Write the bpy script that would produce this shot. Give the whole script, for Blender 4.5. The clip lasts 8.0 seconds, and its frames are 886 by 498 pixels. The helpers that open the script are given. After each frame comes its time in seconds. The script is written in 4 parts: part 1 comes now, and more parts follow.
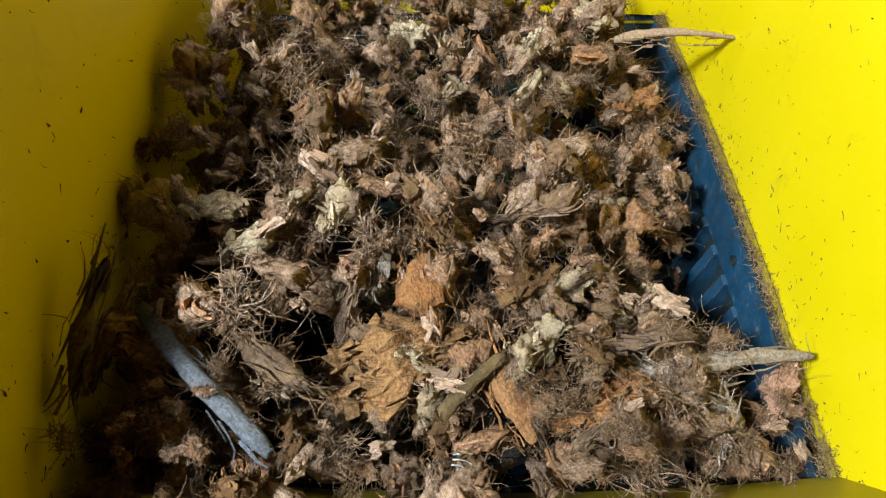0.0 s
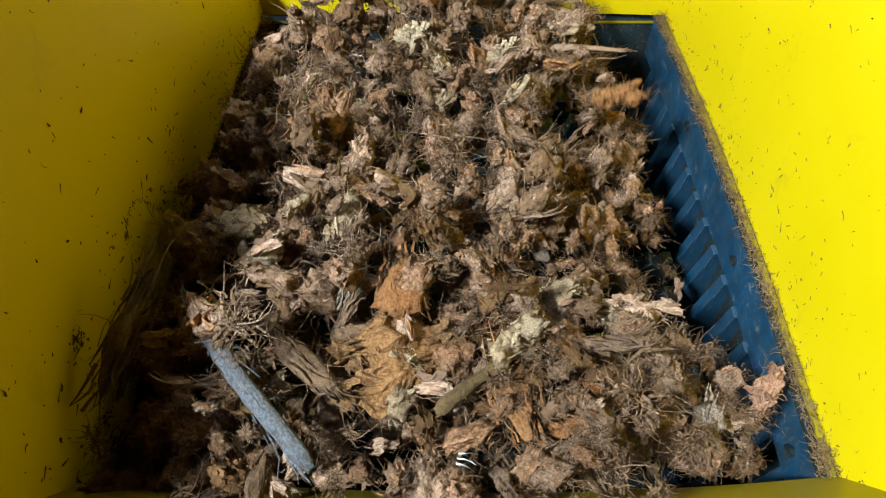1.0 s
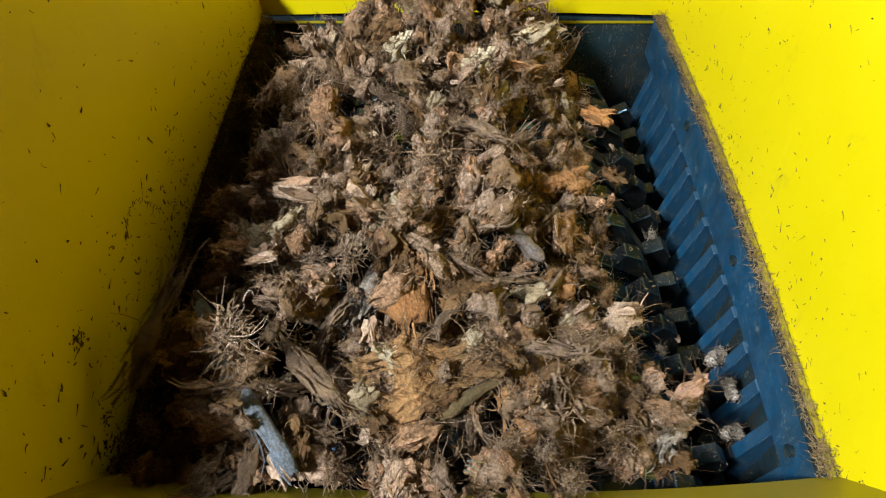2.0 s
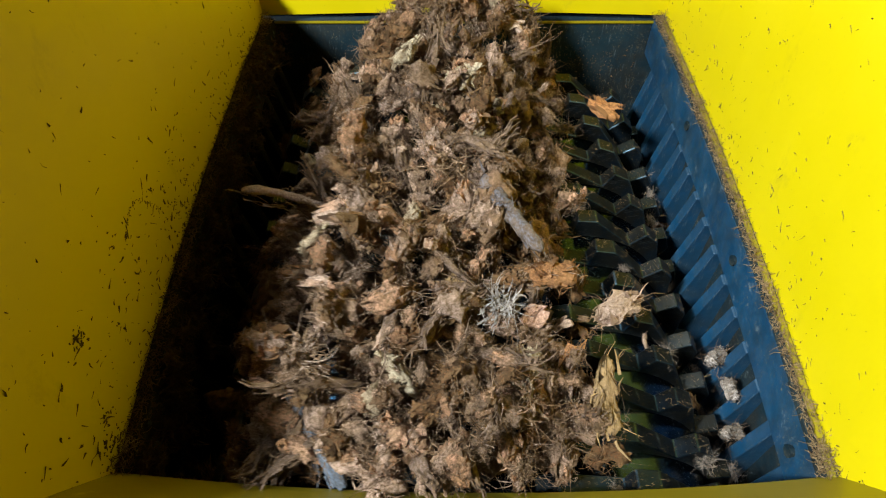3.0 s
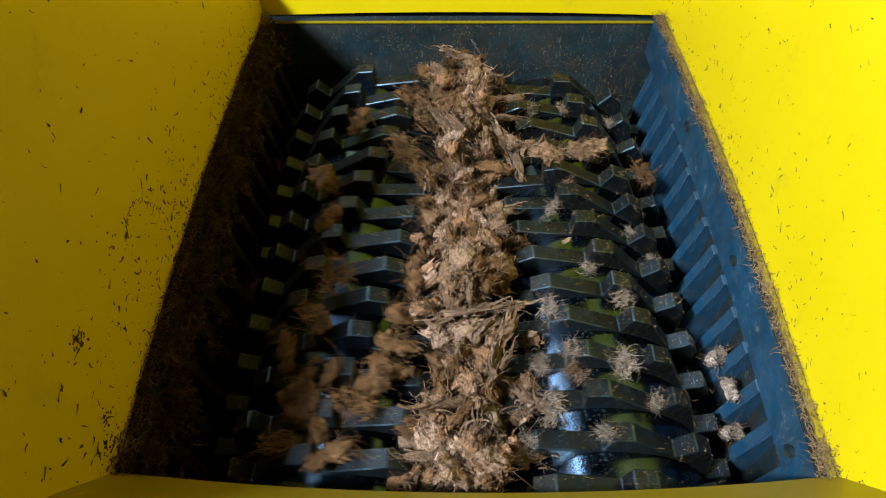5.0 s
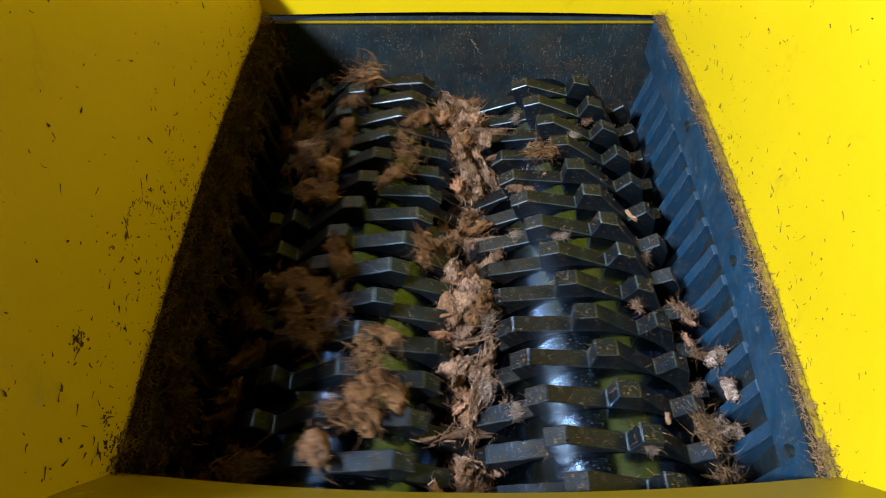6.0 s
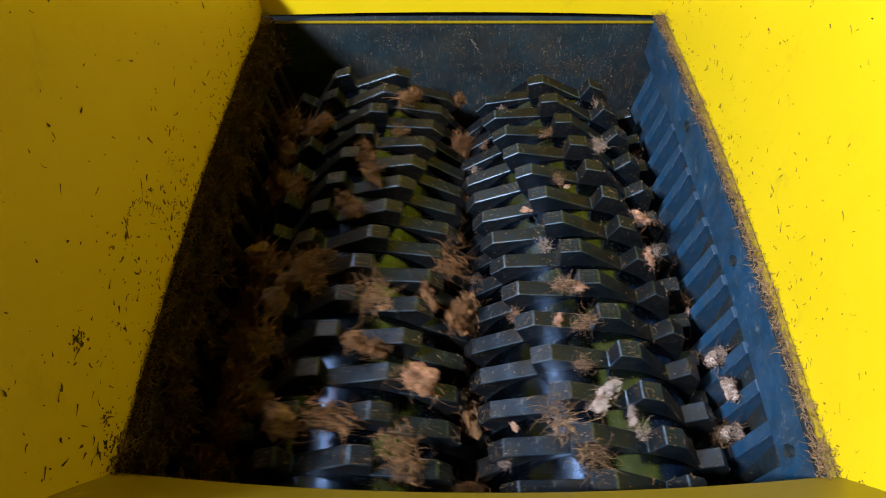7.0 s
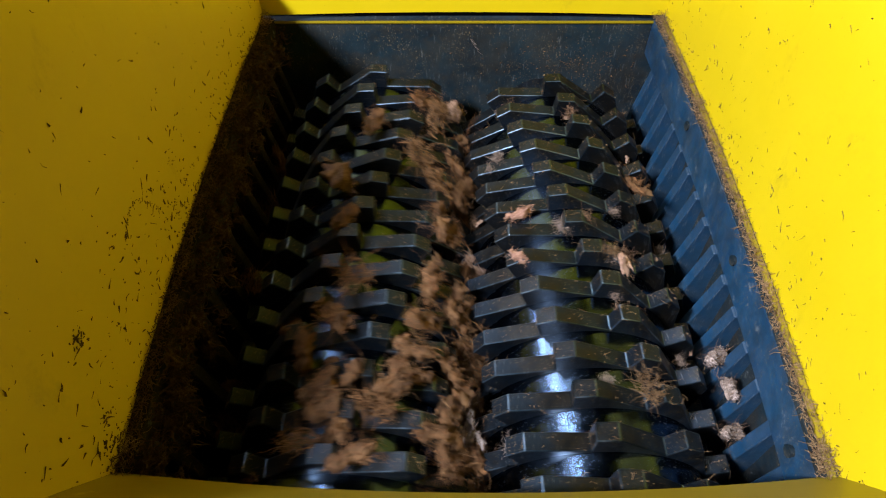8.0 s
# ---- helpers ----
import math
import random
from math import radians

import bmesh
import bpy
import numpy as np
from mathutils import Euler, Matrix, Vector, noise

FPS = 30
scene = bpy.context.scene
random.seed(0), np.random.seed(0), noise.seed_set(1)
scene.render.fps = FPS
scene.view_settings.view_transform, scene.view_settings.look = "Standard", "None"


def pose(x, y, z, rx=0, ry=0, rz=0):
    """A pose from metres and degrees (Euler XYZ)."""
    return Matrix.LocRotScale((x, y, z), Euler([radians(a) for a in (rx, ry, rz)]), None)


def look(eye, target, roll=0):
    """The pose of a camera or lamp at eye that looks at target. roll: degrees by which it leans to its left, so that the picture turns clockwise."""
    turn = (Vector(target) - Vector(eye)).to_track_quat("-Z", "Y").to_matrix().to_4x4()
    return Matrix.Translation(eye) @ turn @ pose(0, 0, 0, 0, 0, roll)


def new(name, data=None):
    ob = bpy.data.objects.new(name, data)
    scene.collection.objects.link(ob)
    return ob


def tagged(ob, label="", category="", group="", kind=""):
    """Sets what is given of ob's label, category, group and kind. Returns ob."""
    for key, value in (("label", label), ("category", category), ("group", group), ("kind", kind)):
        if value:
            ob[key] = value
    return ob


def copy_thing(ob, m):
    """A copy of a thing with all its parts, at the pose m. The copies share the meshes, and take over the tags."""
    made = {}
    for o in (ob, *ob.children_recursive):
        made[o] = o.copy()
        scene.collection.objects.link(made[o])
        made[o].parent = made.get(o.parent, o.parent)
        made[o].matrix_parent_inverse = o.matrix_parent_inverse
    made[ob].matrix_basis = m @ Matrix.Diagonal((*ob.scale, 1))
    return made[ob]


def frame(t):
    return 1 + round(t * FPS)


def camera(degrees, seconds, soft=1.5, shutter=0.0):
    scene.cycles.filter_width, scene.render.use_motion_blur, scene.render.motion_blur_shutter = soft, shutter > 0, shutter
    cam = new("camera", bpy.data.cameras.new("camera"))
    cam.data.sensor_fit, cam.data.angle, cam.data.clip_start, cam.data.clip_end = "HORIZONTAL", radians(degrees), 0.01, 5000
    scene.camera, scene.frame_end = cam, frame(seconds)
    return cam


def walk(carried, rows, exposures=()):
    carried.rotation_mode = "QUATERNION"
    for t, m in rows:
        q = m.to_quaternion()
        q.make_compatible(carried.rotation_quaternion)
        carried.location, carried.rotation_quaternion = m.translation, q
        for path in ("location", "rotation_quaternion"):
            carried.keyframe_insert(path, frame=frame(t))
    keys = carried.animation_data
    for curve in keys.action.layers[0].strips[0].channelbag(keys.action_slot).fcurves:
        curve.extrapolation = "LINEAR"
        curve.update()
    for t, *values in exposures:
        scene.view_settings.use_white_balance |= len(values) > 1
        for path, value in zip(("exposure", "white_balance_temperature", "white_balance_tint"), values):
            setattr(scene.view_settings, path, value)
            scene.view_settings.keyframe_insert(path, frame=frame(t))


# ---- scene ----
cam = camera(70, 8.0, soft=1.15, shutter=0.5)
EYE, AIM = (-0.027, 0.008, 0.628), (-0.042, 1.246, -0.943)
walk(cam, [(0.0, look(EYE, AIM, -0.4)), (8.0, look(EYE, AIM, -0.4))], exposures=[(0.0, 0.0, 6500, -8.0), (4.5, 0.0, 6500, -6.0), (6.0, 0.0, 6500, 8.0), (8.0, 0.0, 6500, 14.0)])

# ---------------------------------------------------------------- light
world = bpy.data.worlds.new("workshop_air")
scene.world = world
world.use_nodes = True
world.node_tree.nodes["Background"].inputs[0].default_value = (0.62, 0.76, 1.0, 1)
world.node_tree.nodes["Background"].inputs[1].default_value = 0.003


def area_lamp(name, eye, target, sx, sy, watts, colour):
    data = bpy.data.lights.new(name, "AREA")
    data.shape, data.size, data.size_y, data.energy, data.color = "RECTANGLE", sx, sy, watts, colour
    ob = new(name, data)
    ob.matrix_world = look(eye, target)
    return ob


# daylight from the open side of the shed, and a tube lamp above the machine
area_lamp("shed_daylight", (-1.42, -0.70, 2.15), (0.1, 0.6, -0.02), 0.32, 0.32, 238, (0.86, 0.93, 1.0))
area_lamp("tube_lamp", (-1.17, 1.45, 1.90), (0.1, 0.4, -0.1), 0.06, 1.5, 34.0, (0.74, 0.84, 1.0))


# ---------------------------------------------------------------- materials
def material(name, rough=0.5, metal=0.0):
    m = bpy.data.materials.new(name)
    m.use_nodes = True
    nt = m.node_tree
    b = nt.nodes["Principled BSDF"]
    b.inputs["Roughness"].default_value = rough
    b.inputs["Metallic"].default_value = metal
    return m, nt, b


def node(nt, kind, **vals):
    n = nt.nodes.new(kind)
    for k, v in vals.items():
        n.inputs[k.replace("_", " ")].default_value = v
    return n


def coords(nt, scale=(1, 1, 1)):
    tc = nt.nodes.new("ShaderNodeTexCoord")
    mp = nt.nodes.new("ShaderNodeMapping")
    mp.inputs["Scale"].default_value = scale
    nt.links.new(tc.outputs["Object"], mp.inputs["Vector"])
    return mp.outputs["Vector"]


def noise_tex(nt, vec, scale, detail=4.0, rough=0.6):
    n = node(nt, "ShaderNodeTexNoise", Scale=scale, Detail=detail, Roughness=rough)
    nt.links.new(vec, n.inputs["Vector"])
    return n.outputs["Fac"]


def ramp(nt, fac, stops):
    r = nt.nodes.new("ShaderNodeValToRGB")
    e = r.color_ramp.elements
    while len(e) < len(stops):
        e.new(0.5)
    for el, (p, c) in zip(e, stops):
        el.position, el.color = p, (*c, 1)
    nt.links.new(fac, r.inputs["Fac"])
    return r.outputs["Color"]


def mix(nt, fac, a, b, kind="MIX"):
    n = nt.nodes.new("ShaderNodeMix")
    n.data_type, n.blend_type = "RGBA", kind
    for sock, v in ((n.inputs["Factor"], fac), (n.inputs[6], a), (n.inputs[7], b)):
        if isinstance(v, (int, float)):
            sock.default_value = v
        elif isinstance(v, tuple):
            sock.default_value = (*v, 1)
        else:
            nt.links.new(v, sock)
    return n.outputs[2]


def bump(nt, b, height, strength, dist):
    n = node(nt, "ShaderNodeBump", Strength=strength, Distance=dist)
    nt.links.new(height, n.inputs["Height"])
    nt.links.new(n.outputs["Normal"], b.inputs["Normal"])


def yellow_paint(name="yellow_paint", grime=0.45, edge=0.60, dirt_shade_col=(0.30, 0.20, 0.015)):
    m, nt, b = material(name, 0.42)
    v = coords(nt)
    big = noise_tex(nt, v, 5, 5)
    fine = noise_tex(nt, v, 90, 4)
    c = ramp(nt, big, [(0.3, (0.58, 0.428, 0.003)), (0.7, (0.62, 0.462, 0.003))])
    dirt = ramp(nt, noise_tex(nt, coords(nt, (1, 1, 0.6)), 14, 8, 0.75), [(edge, (0, 0, 0)), (edge + 0.18, (1, 1, 1))])
    c = mix(nt, mix(nt, grime, (0, 0, 0), dirt), c, dirt_shade_col)
    speck = ramp(nt, noise_tex(nt, v, 160, 2), [(0.74, (0, 0, 0)), (0.78, (1, 1, 1))])
    c = mix(nt, mix(nt, 0.4, (0, 0, 0), speck), c, (0.10, 0.07, 0.02))
    nt.links.new(c, b.inputs["Base Color"])
    nt.links.new(ramp(nt, big, [(0.2, (0.33,) * 3), (0.8, (0.55,) * 3)]), b.inputs["Roughness"])
    bump(nt, b, fine, 0.10, 0.0006)
    return m


def blue_steel(name, deep, worn, rough, metal, dust, gloss=0.5, film=0.35, filmcol=(0.035, 0.024, 0.012), relief=0.35):
    """Painted or bare steel with wear, a greasy film in patches, scratches and stuck grit."""
    m, nt, b = material(name, rough, metal)
    b.inputs["Specular IOR Level"].default_value = gloss
    v = coords(nt)
    big = noise_tex(nt, v, 11, 7, 0.68)
    c = ramp(nt, big, [(0.36, deep), (0.64, worn)])
    patch = noise_tex(nt, coords(nt, (1, 1.3, 1)), 17, 6, 0.7)
    ff = mix(nt, film, (0, 0, 0), ramp(nt, patch, [(0.42, (0, 0, 0)), (0.60, (1, 1, 1))]))
    c = mix(nt, ff, c, filmcol)
    scr = ramp(nt, noise_tex(nt, coords(nt, (30, 2.5, 2.5)), 14, 5, 0.75), [(0.60, (0, 0, 0)), (0.70, (1, 1, 1))])
    c = mix(nt, mix(nt, 0.5, (0, 0, 0), scr), c, mix(nt, 0.6, worn, (0.30, 0.32, 0.33)))
    grit = ramp(nt, noise_tex(nt, v, 330, 3, 0.7), [(0.60, (0, 0, 0)), (0.68, (1, 1, 1))])
    gp = ramp(nt, noise_tex(nt, v, 21, 4), [(0.42, (0, 0, 0)), (0.66, (1, 1, 1))])
    gf = mix(nt, 1.0, grit, gp, "MULTIPLY")
    c = mix(nt, mix(nt, dust, (0, 0, 0), gf), c, (0.26, 0.19, 0.10))
    nt.links.new(c, b.inputs["Base Color"])
    r = ramp(nt, noise_tex(nt, v, 26, 6, 0.7), [(0.32, (rough * 0.65,) * 3), (0.68, (min(1, rough * 1.6),) * 3)])
    nt.links.new(mix(nt, gf, r, (0.9, 0.9, 0.9)), b.inputs["Roughness"])
    bump(nt, b, noise_tex(nt, v, 120, 6, 0.7), relief, 0.0008)
    return m


def fibre_stuff(name, stops, grain=(50, 480, 480), rough=0.9, spot=0.35, streak=(0.075, 0.040, 0.018)):
    """Plant matter: one colour a piece, with grain along its length and darker pits."""
    m, nt, b = material(name, rough)
    info = nt.nodes.new("ShaderNodeObjectInfo")
    base = ramp(nt, info.outputs["Random"], stops)
    geo = nt.nodes.new("ShaderNodeNewGeometry")
    base = mix(nt, 1.0, base, ramp(nt, geo.outputs["Random Per Island"], [(0.0, (0.30, 0.25, 0.22)), (0.5, (0.78, 0.73, 0.69)), (1.0, (1.32, 1.24, 1.18))]), "MULTIPLY")
    v = coords(nt, grain)
    g = noise_tex(nt, v, 1.0, 6, 0.7)
    pits = noise_tex(nt, coords(nt), 300, 5, 0.75)
    c = mix(nt, ramp(nt, g, [(0.33, (0.8, 0.8, 0.8)), (0.52, (0, 0, 0))]), base, streak)
    c = mix(nt, ramp(nt, pits, [(0.40, (0.95, 0.95, 0.95)), (0.60, (0, 0, 0))]), c, streak)
    blotch = ramp(nt, noise_tex(nt, coords(nt), 55, 4, 0.6), [(0.4, (0, 0, 0)), (0.65, (1, 1, 1))])
    c = mix(nt, mix(nt, spot, (0, 0, 0), blotch), c, mix(nt, 0.55, base, (0.46, 0.26, 0.115)))
    nt.links.new(c, b.inputs["Base Color"])
    b.inputs["Specular IOR Level"].default_value = 0.25
    bump(nt, b, mix(nt, 0.5, g, pits), 1.0, 0.006)
    return m


YELLOW = yellow_paint()
# Dirty paint, made darker still so the lip's shade is in the colour.
LIP = yellow_paint("dirty_shaded_yellow_paint", 0.92, 0.18, (0.20, 0.145, 0.004))
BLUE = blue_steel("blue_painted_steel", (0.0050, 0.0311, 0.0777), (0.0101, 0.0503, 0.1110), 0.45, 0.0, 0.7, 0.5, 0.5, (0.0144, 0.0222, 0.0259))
BLUEDARK = blue_steel("grimy_blue_steel", (0.005, 0.011, 0.017), (0.010, 0.024, 0.035), 0.6, 0.0, 0.8, 0.2)
CUTTER = blue_steel("dark_tool_steel", (0.006, 0.010, 0.016), (0.015, 0.026, 0.042), 0.36, 0.75, 0.9, 0.4, 0.7, (0.022, 0.016, 0.009))
SPACER = blue_steel("polished_hub_steel", (0.0272, 0.0449, 0.0748), (0.0680, 0.1054, 0.1666), 0.17, 1.0, 0.3, 0.5, 0.5, (0.0082, 0.0068, 0.0054), 0.05)
EDGE = blue_steel("worn_bright_edge", (0.022, 0.040, 0.060), (0.11, 0.155, 0.21), 0.36, 1.0, 0.4)
HUSK = fibre_stuff("tan_pith", [(0.0, (0.343, 0.171, 0.101)), (0.15, (0.456, 0.226, 0.143)), (0.3, (0.266, 0.153, 0.105)), (0.45, (0.508, 0.336, 0.280)), (0.6, (0.381, 0.244, 0.186)), (0.72, (0.165, 0.098, 0.071)), (0.85, (0.559, 0.384, 0.339)), (1.0, (0.432, 0.275, 0.212))])
FIBRE = fibre_stuff("straw_fibre", [(0.0, (0.456, 0.299, 0.220)), (0.4, (0.317, 0.183, 0.119)), (0.7, (0.583, 0.420, 0.365)), (1.0, (0.279, 0.153, 0.101))], spot=0.2)
RUST = fibre_stuff("russet_husk", [(0.0, (0.164, 0.064, 0.025)), (0.5, (0.123, 0.052, 0.023)), (1.0, (0.215, 0.101, 0.046))])
RUSTFIB = fibre_stuff("russet_fibre", [(0.0, (0.235, 0.095, 0.037)), (0.6, (0.282, 0.140, 0.061)), (1.0, (0.337, 0.194, 0.104))], spot=0.2)
BARK = fibre_stuff("grey_brown_bark", [(0.0, (0.216, 0.140, 0.119)), (0.5, (0.305, 0.207, 0.186)), (1.0, (0.159, 0.098, 0.082))], grain=(18, 300, 300))
CHIP = fibre_stuff("pale_wood", [(0.0, (0.508, 0.329, 0.254)), (0.5, (0.597, 0.427, 0.373)), (1.0, (0.456, 0.262, 0.195))], grain=(14, 260, 260), streak=(0.223, 0.136, 0.092))
WHITE = fibre_stuff("white_pith", [(0.0, (0.439, 0.394, 0.417)), (1.0, (0.462, 0.418, 0.446))], streak=(0.275, 0.226, 0.216))
ORANGE = fibre_stuff("orange_pith", [(0.0, (0.478, 0.199, 0.077)), (1.0, (0.520, 0.255, 0.124))], streak=(0.147, 0.059, 0.022))
LILAC = fibre_stuff("blue_grey_skin", [(0.0, (0.190, 0.230, 0.340)), (1.0, (0.215, 0.255, 0.360))], rough=0.5, spot=0.15, streak=(0.070, 0.062, 0.066))
GREY = fibre_stuff("weathered_grey_wood", [(0.0, (0.432, 0.355, 0.333)), (1.0, (0.559, 0.473, 0.468))], grain=(14, 260, 260), streak=(0.120, 0.087, 0.073))
PITH = fibre_stuff("spongy_pith", [(0.0, (0.470, 0.226, 0.127)), (0.3, (0.545, 0.305, 0.220)), (0.6, (0.343, 0.201, 0.143)), (0.8, (0.583, 0.390, 0.339)), (1.0, (0.482, 0.311, 0.246))], grain=(60, 160, 160))
PINK = fibre_stuff("pinkish_pith", [(0.0, (0.559, 0.323, 0.250)), (1.0, (0.609, 0.386, 0.317))], streak=(0.261, 0.127, 0.088))
CREAM = fibre_stuff("cream_pith", [(0.0, (0.583, 0.436, 0.317)), (1.0, (0.620, 0.510, 0.393))], streak=(0.261, 0.177, 0.111))
YELLOWISH = fibre_stuff("yellow_tan_pith", [(0.0, (0.433, 0.267, 0.128)), (1.0, (0.471, 0.292, 0.146))], streak=(0.242, 0.148, 0.074))
TORN = fibre_stuff("torn_orange_tan_pith", [(0.0, (0.430, 0.205, 0.085)), (1.0, (0.460, 0.250, 0.125))], spot=0.5, streak=(0.090, 0.045, 0.020))
OLIVE = fibre_stuff("olive_stem_skin", [(0.0, (0.146, 0.110, 0.058)), (1.0, (0.146, 0.110, 0.058))])
SLATE = fibre_stuff("slate_grey_skin", [(0.0, (0.182, 0.178, 0.241)), (1.0, (0.182, 0.178, 0.241))])
STRAWFIB = fibre_stuff("pale_straw", [(0.0, (0.308, 0.208, 0.134)), (1.0, (0.265, 0.170, 0.099))], spot=0.2)
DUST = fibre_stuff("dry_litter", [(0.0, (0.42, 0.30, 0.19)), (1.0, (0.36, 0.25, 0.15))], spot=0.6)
WIRE, _nt, _b = material("bright_wire", 0.3, 1.0)
_b.inputs["Base Color"].default_value = (0.75, 0.78, 0.82, 1)
# Left chamber side: grime, with the shade it stands in put into the colour.
GRIMESHADE = blue_steel("grimy_shaded_steel", (0.008, 0.007, 0.006), (0.014, 0.014, 0.014), 0.85, 0.0, 0.5, 0.08)
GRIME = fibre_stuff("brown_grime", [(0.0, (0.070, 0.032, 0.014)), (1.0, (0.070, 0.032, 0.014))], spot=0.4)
# Darker than the other russets: the shade on that side is in the colour.
SHADERUST = fibre_stuff("matted_shaded_russet", [(0.0, (0.0330, 0.0132, 0.0050)), (1.0, (0.0330, 0.0132, 0.0050))], spot=0.3, streak=(0.0165, 0.0072, 0.0028))
SPECK = fibre_stuff("dark_specks", [(0.0, (0.07, 0.05, 0.025)), (1.0, (0.07, 0.05, 0.025))])


# ---------------------------------------------------------------- mesh helpers
def finish(name, bm, mat, parent=None, smooth=False):
    me = bpy.data.meshes.new(name)
    bm.normal_update()
    bm.to_mesh(me)
    bm.free()
    me.materials.append(mat)
    if smooth:
        me.shade_smooth()
    ob = new(name, me)
    if parent:
        ob.parent = parent
    return ob


def part(name, bm, mat, parent, label="", smooth=False):
    return tagged(finish(name, bm, mat, parent, smooth), label)


def add_block(bm, x0, x1, y0, y1, z0, z1, bev=0.0):
    vs = bmesh.ops.create_cube(bm, size=1, matrix=Matrix.Translation(((x0 + x1) / 2, (y0 + y1) / 2, (z0 + z1) / 2)) @ Matrix.Diagonal((x1 - x0, y1 - y0, z1 - z0, 1)))["verts"]
    if bev:
        es = list({e for v in vs for e in v.link_edges})
        bmesh.ops.bevel(bm, geom=es, offset=bev, segments=2, affect="EDGES")


def add_slab(bm, grid, thick):
    """A thick sheet: grid[i][j] are points of its face, thick the way to its back."""
    n, k = len(grid), len(grid[0])
    t = Vector(thick)
    a = [[bm.verts.new(p) for p in row] for row in grid]
    b = [[bm.verts.new(Vector(p) + t) for p in row] for row in grid]
    for i in range(n - 1):
        for j in range(k - 1):
            bm.faces.new((a[i][j], a[i + 1][j], a[i + 1][j + 1], a[i][j + 1]))
            bm.faces.new((b[i][j], b[i][j + 1], b[i + 1][j + 1], b[i + 1][j]))
    for i in range(n - 1):
        bm.faces.new((a[i][0], b[i][0], b[i + 1][0], a[i + 1][0]))
        bm.faces.new((a[i][-1], a[i + 1][-1], b[i + 1][-1], b[i][-1]))
    for j in range(k - 1):
        bm.faces.new((a[0][j], a[0][j + 1], b[0][j + 1], b[0][j]))
        bm.faces.new((a[-1][j], b[-1][j], b[-1][j + 1], a[-1][j + 1]))


def add_prism(bm, outline, y0, y1, bev=0.0, edge=-1):
    a = [bm.verts.new((x, y0, z)) for x, z in outline]
    b = [bm.verts.new((x, y1, z)) for x, z in outline]
    fs = [bm.faces.new(a), bm.faces.new(b[::-1])]
    n = len(a)
    for i in range(n):
        fs.append(bm.faces.new((a[i], b[i], b[(i + 1) % n], a[(i + 1) % n])))
    bmesh.ops.recalc_face_normals(bm, faces=fs)
    if bev:
        bmesh.ops.bevel(bm, geom=list({e for f in fs for e in f.edges}), offset=bev, segments=1, affect="EDGES", material=edge)


def add_hair(bm, p, d, length, r, rng, curl=1.0, segs=4):
    """A fibre: a thin three-sided tapered tube that wanders."""
    p, d = Vector(p), Vector(d).normalized()
    bend = Vector((rng.gauss(0, 1), rng.gauss(0, 1), rng.gauss(0, 1))) * curl
    prev = None
    for s in range(segs + 1):
        f = s / segs
        side = d.cross(Vector((0.3, 0.5, 0.8))).normalized()
        up = d.cross(side)
        rr = r * (1 - 0.75 * f)
        ring = [bm.verts.new(p + (side * math.cos(a) + up * math.sin(a)) * rr) for a in (0, 2.1, 4.2)]
        if prev:
            for q in range(3):
                bm.faces.new((prev[q], prev[(q + 1) % 3], ring[(q + 1) % 3], ring[q]))
        prev = ring
        p = p + d * (length / segs)
        d = (d + bend * (0.75 / segs) + Vector((rng.gauss(0, 1), rng.gauss(0, 1), rng.gauss(0, 1))) * 0.22).normalized()


def add_bundle(bm, rng, length, wide, thick, ridges=9, nu=28, nv=20, bend=0.3, ragged=0.45, lump=0.6):
    """A torn bundle of grain along x: ridged round its girth, pitted, ragged at its ends, bent."""
    seed = Vector((rng.uniform(-50, 50), rng.uniform(-50, 50), rng.uniform(-50, 50)))
    ends = [(1 - ragged * rng.random(), 1 - ragged * rng.random()) for _ in range(nu)]
    amp = [rng.uniform(0.66, 1.15) for _ in range(nu)]
    turn, k1 = rng.uniform(-0.9, 0.9), rng.uniform(-bend, bend)
    s = 0.05 / length
    rings = []
    for j in range(nv + 1):
        f = j / nv * 2 - 1
        prof = (1 - abs(f) ** 3.0) ** 0.6 * (0.85 + 0.15 * math.sin(3 * f + seed.x)) if abs(f) < 1 else 0.16
        ring = []
        for i in range(nu):
            a = 2 * math.pi * i / nu + turn * f
            x = f * length / 2 * (ends[i][0] if f < 0 else ends[i][1])
            r = prof * (amp[i] * 0.6 + 0.4) * (1 + 0.08 * math.cos(ridges * a))
            q = Vector((x, math.cos(a) * wide / 2 * r, math.sin(a) * thick / 2 * r))
            n1 = noise.noise((q * s + seed) * 34) * lump + noise.noise((q * s - seed) * 95) * lump * 0.75 + noise.noise((q * s + seed) * 230) * lump * 0.35
            q.y *= 1 + n1
            q.z = q.z * (1 + n1 * 1.2) + k1 * (f * f - 0.4) * length * 0.5
            q.x += noise.noise((q * s - seed) * 120) * 0.22 * wide
            ring.append(bm.verts.new(q))
        rings.append(ring)
    for j in range(nv):
        for i in range(nu):
            bm.faces.new((rings[j][i], rings[j][(i + 1) % nu], rings[j + 1][(i + 1) % nu], rings[j + 1][i]))
    bm.faces.new(rings[0][::-1])
    bm.faces.new(rings[-1])


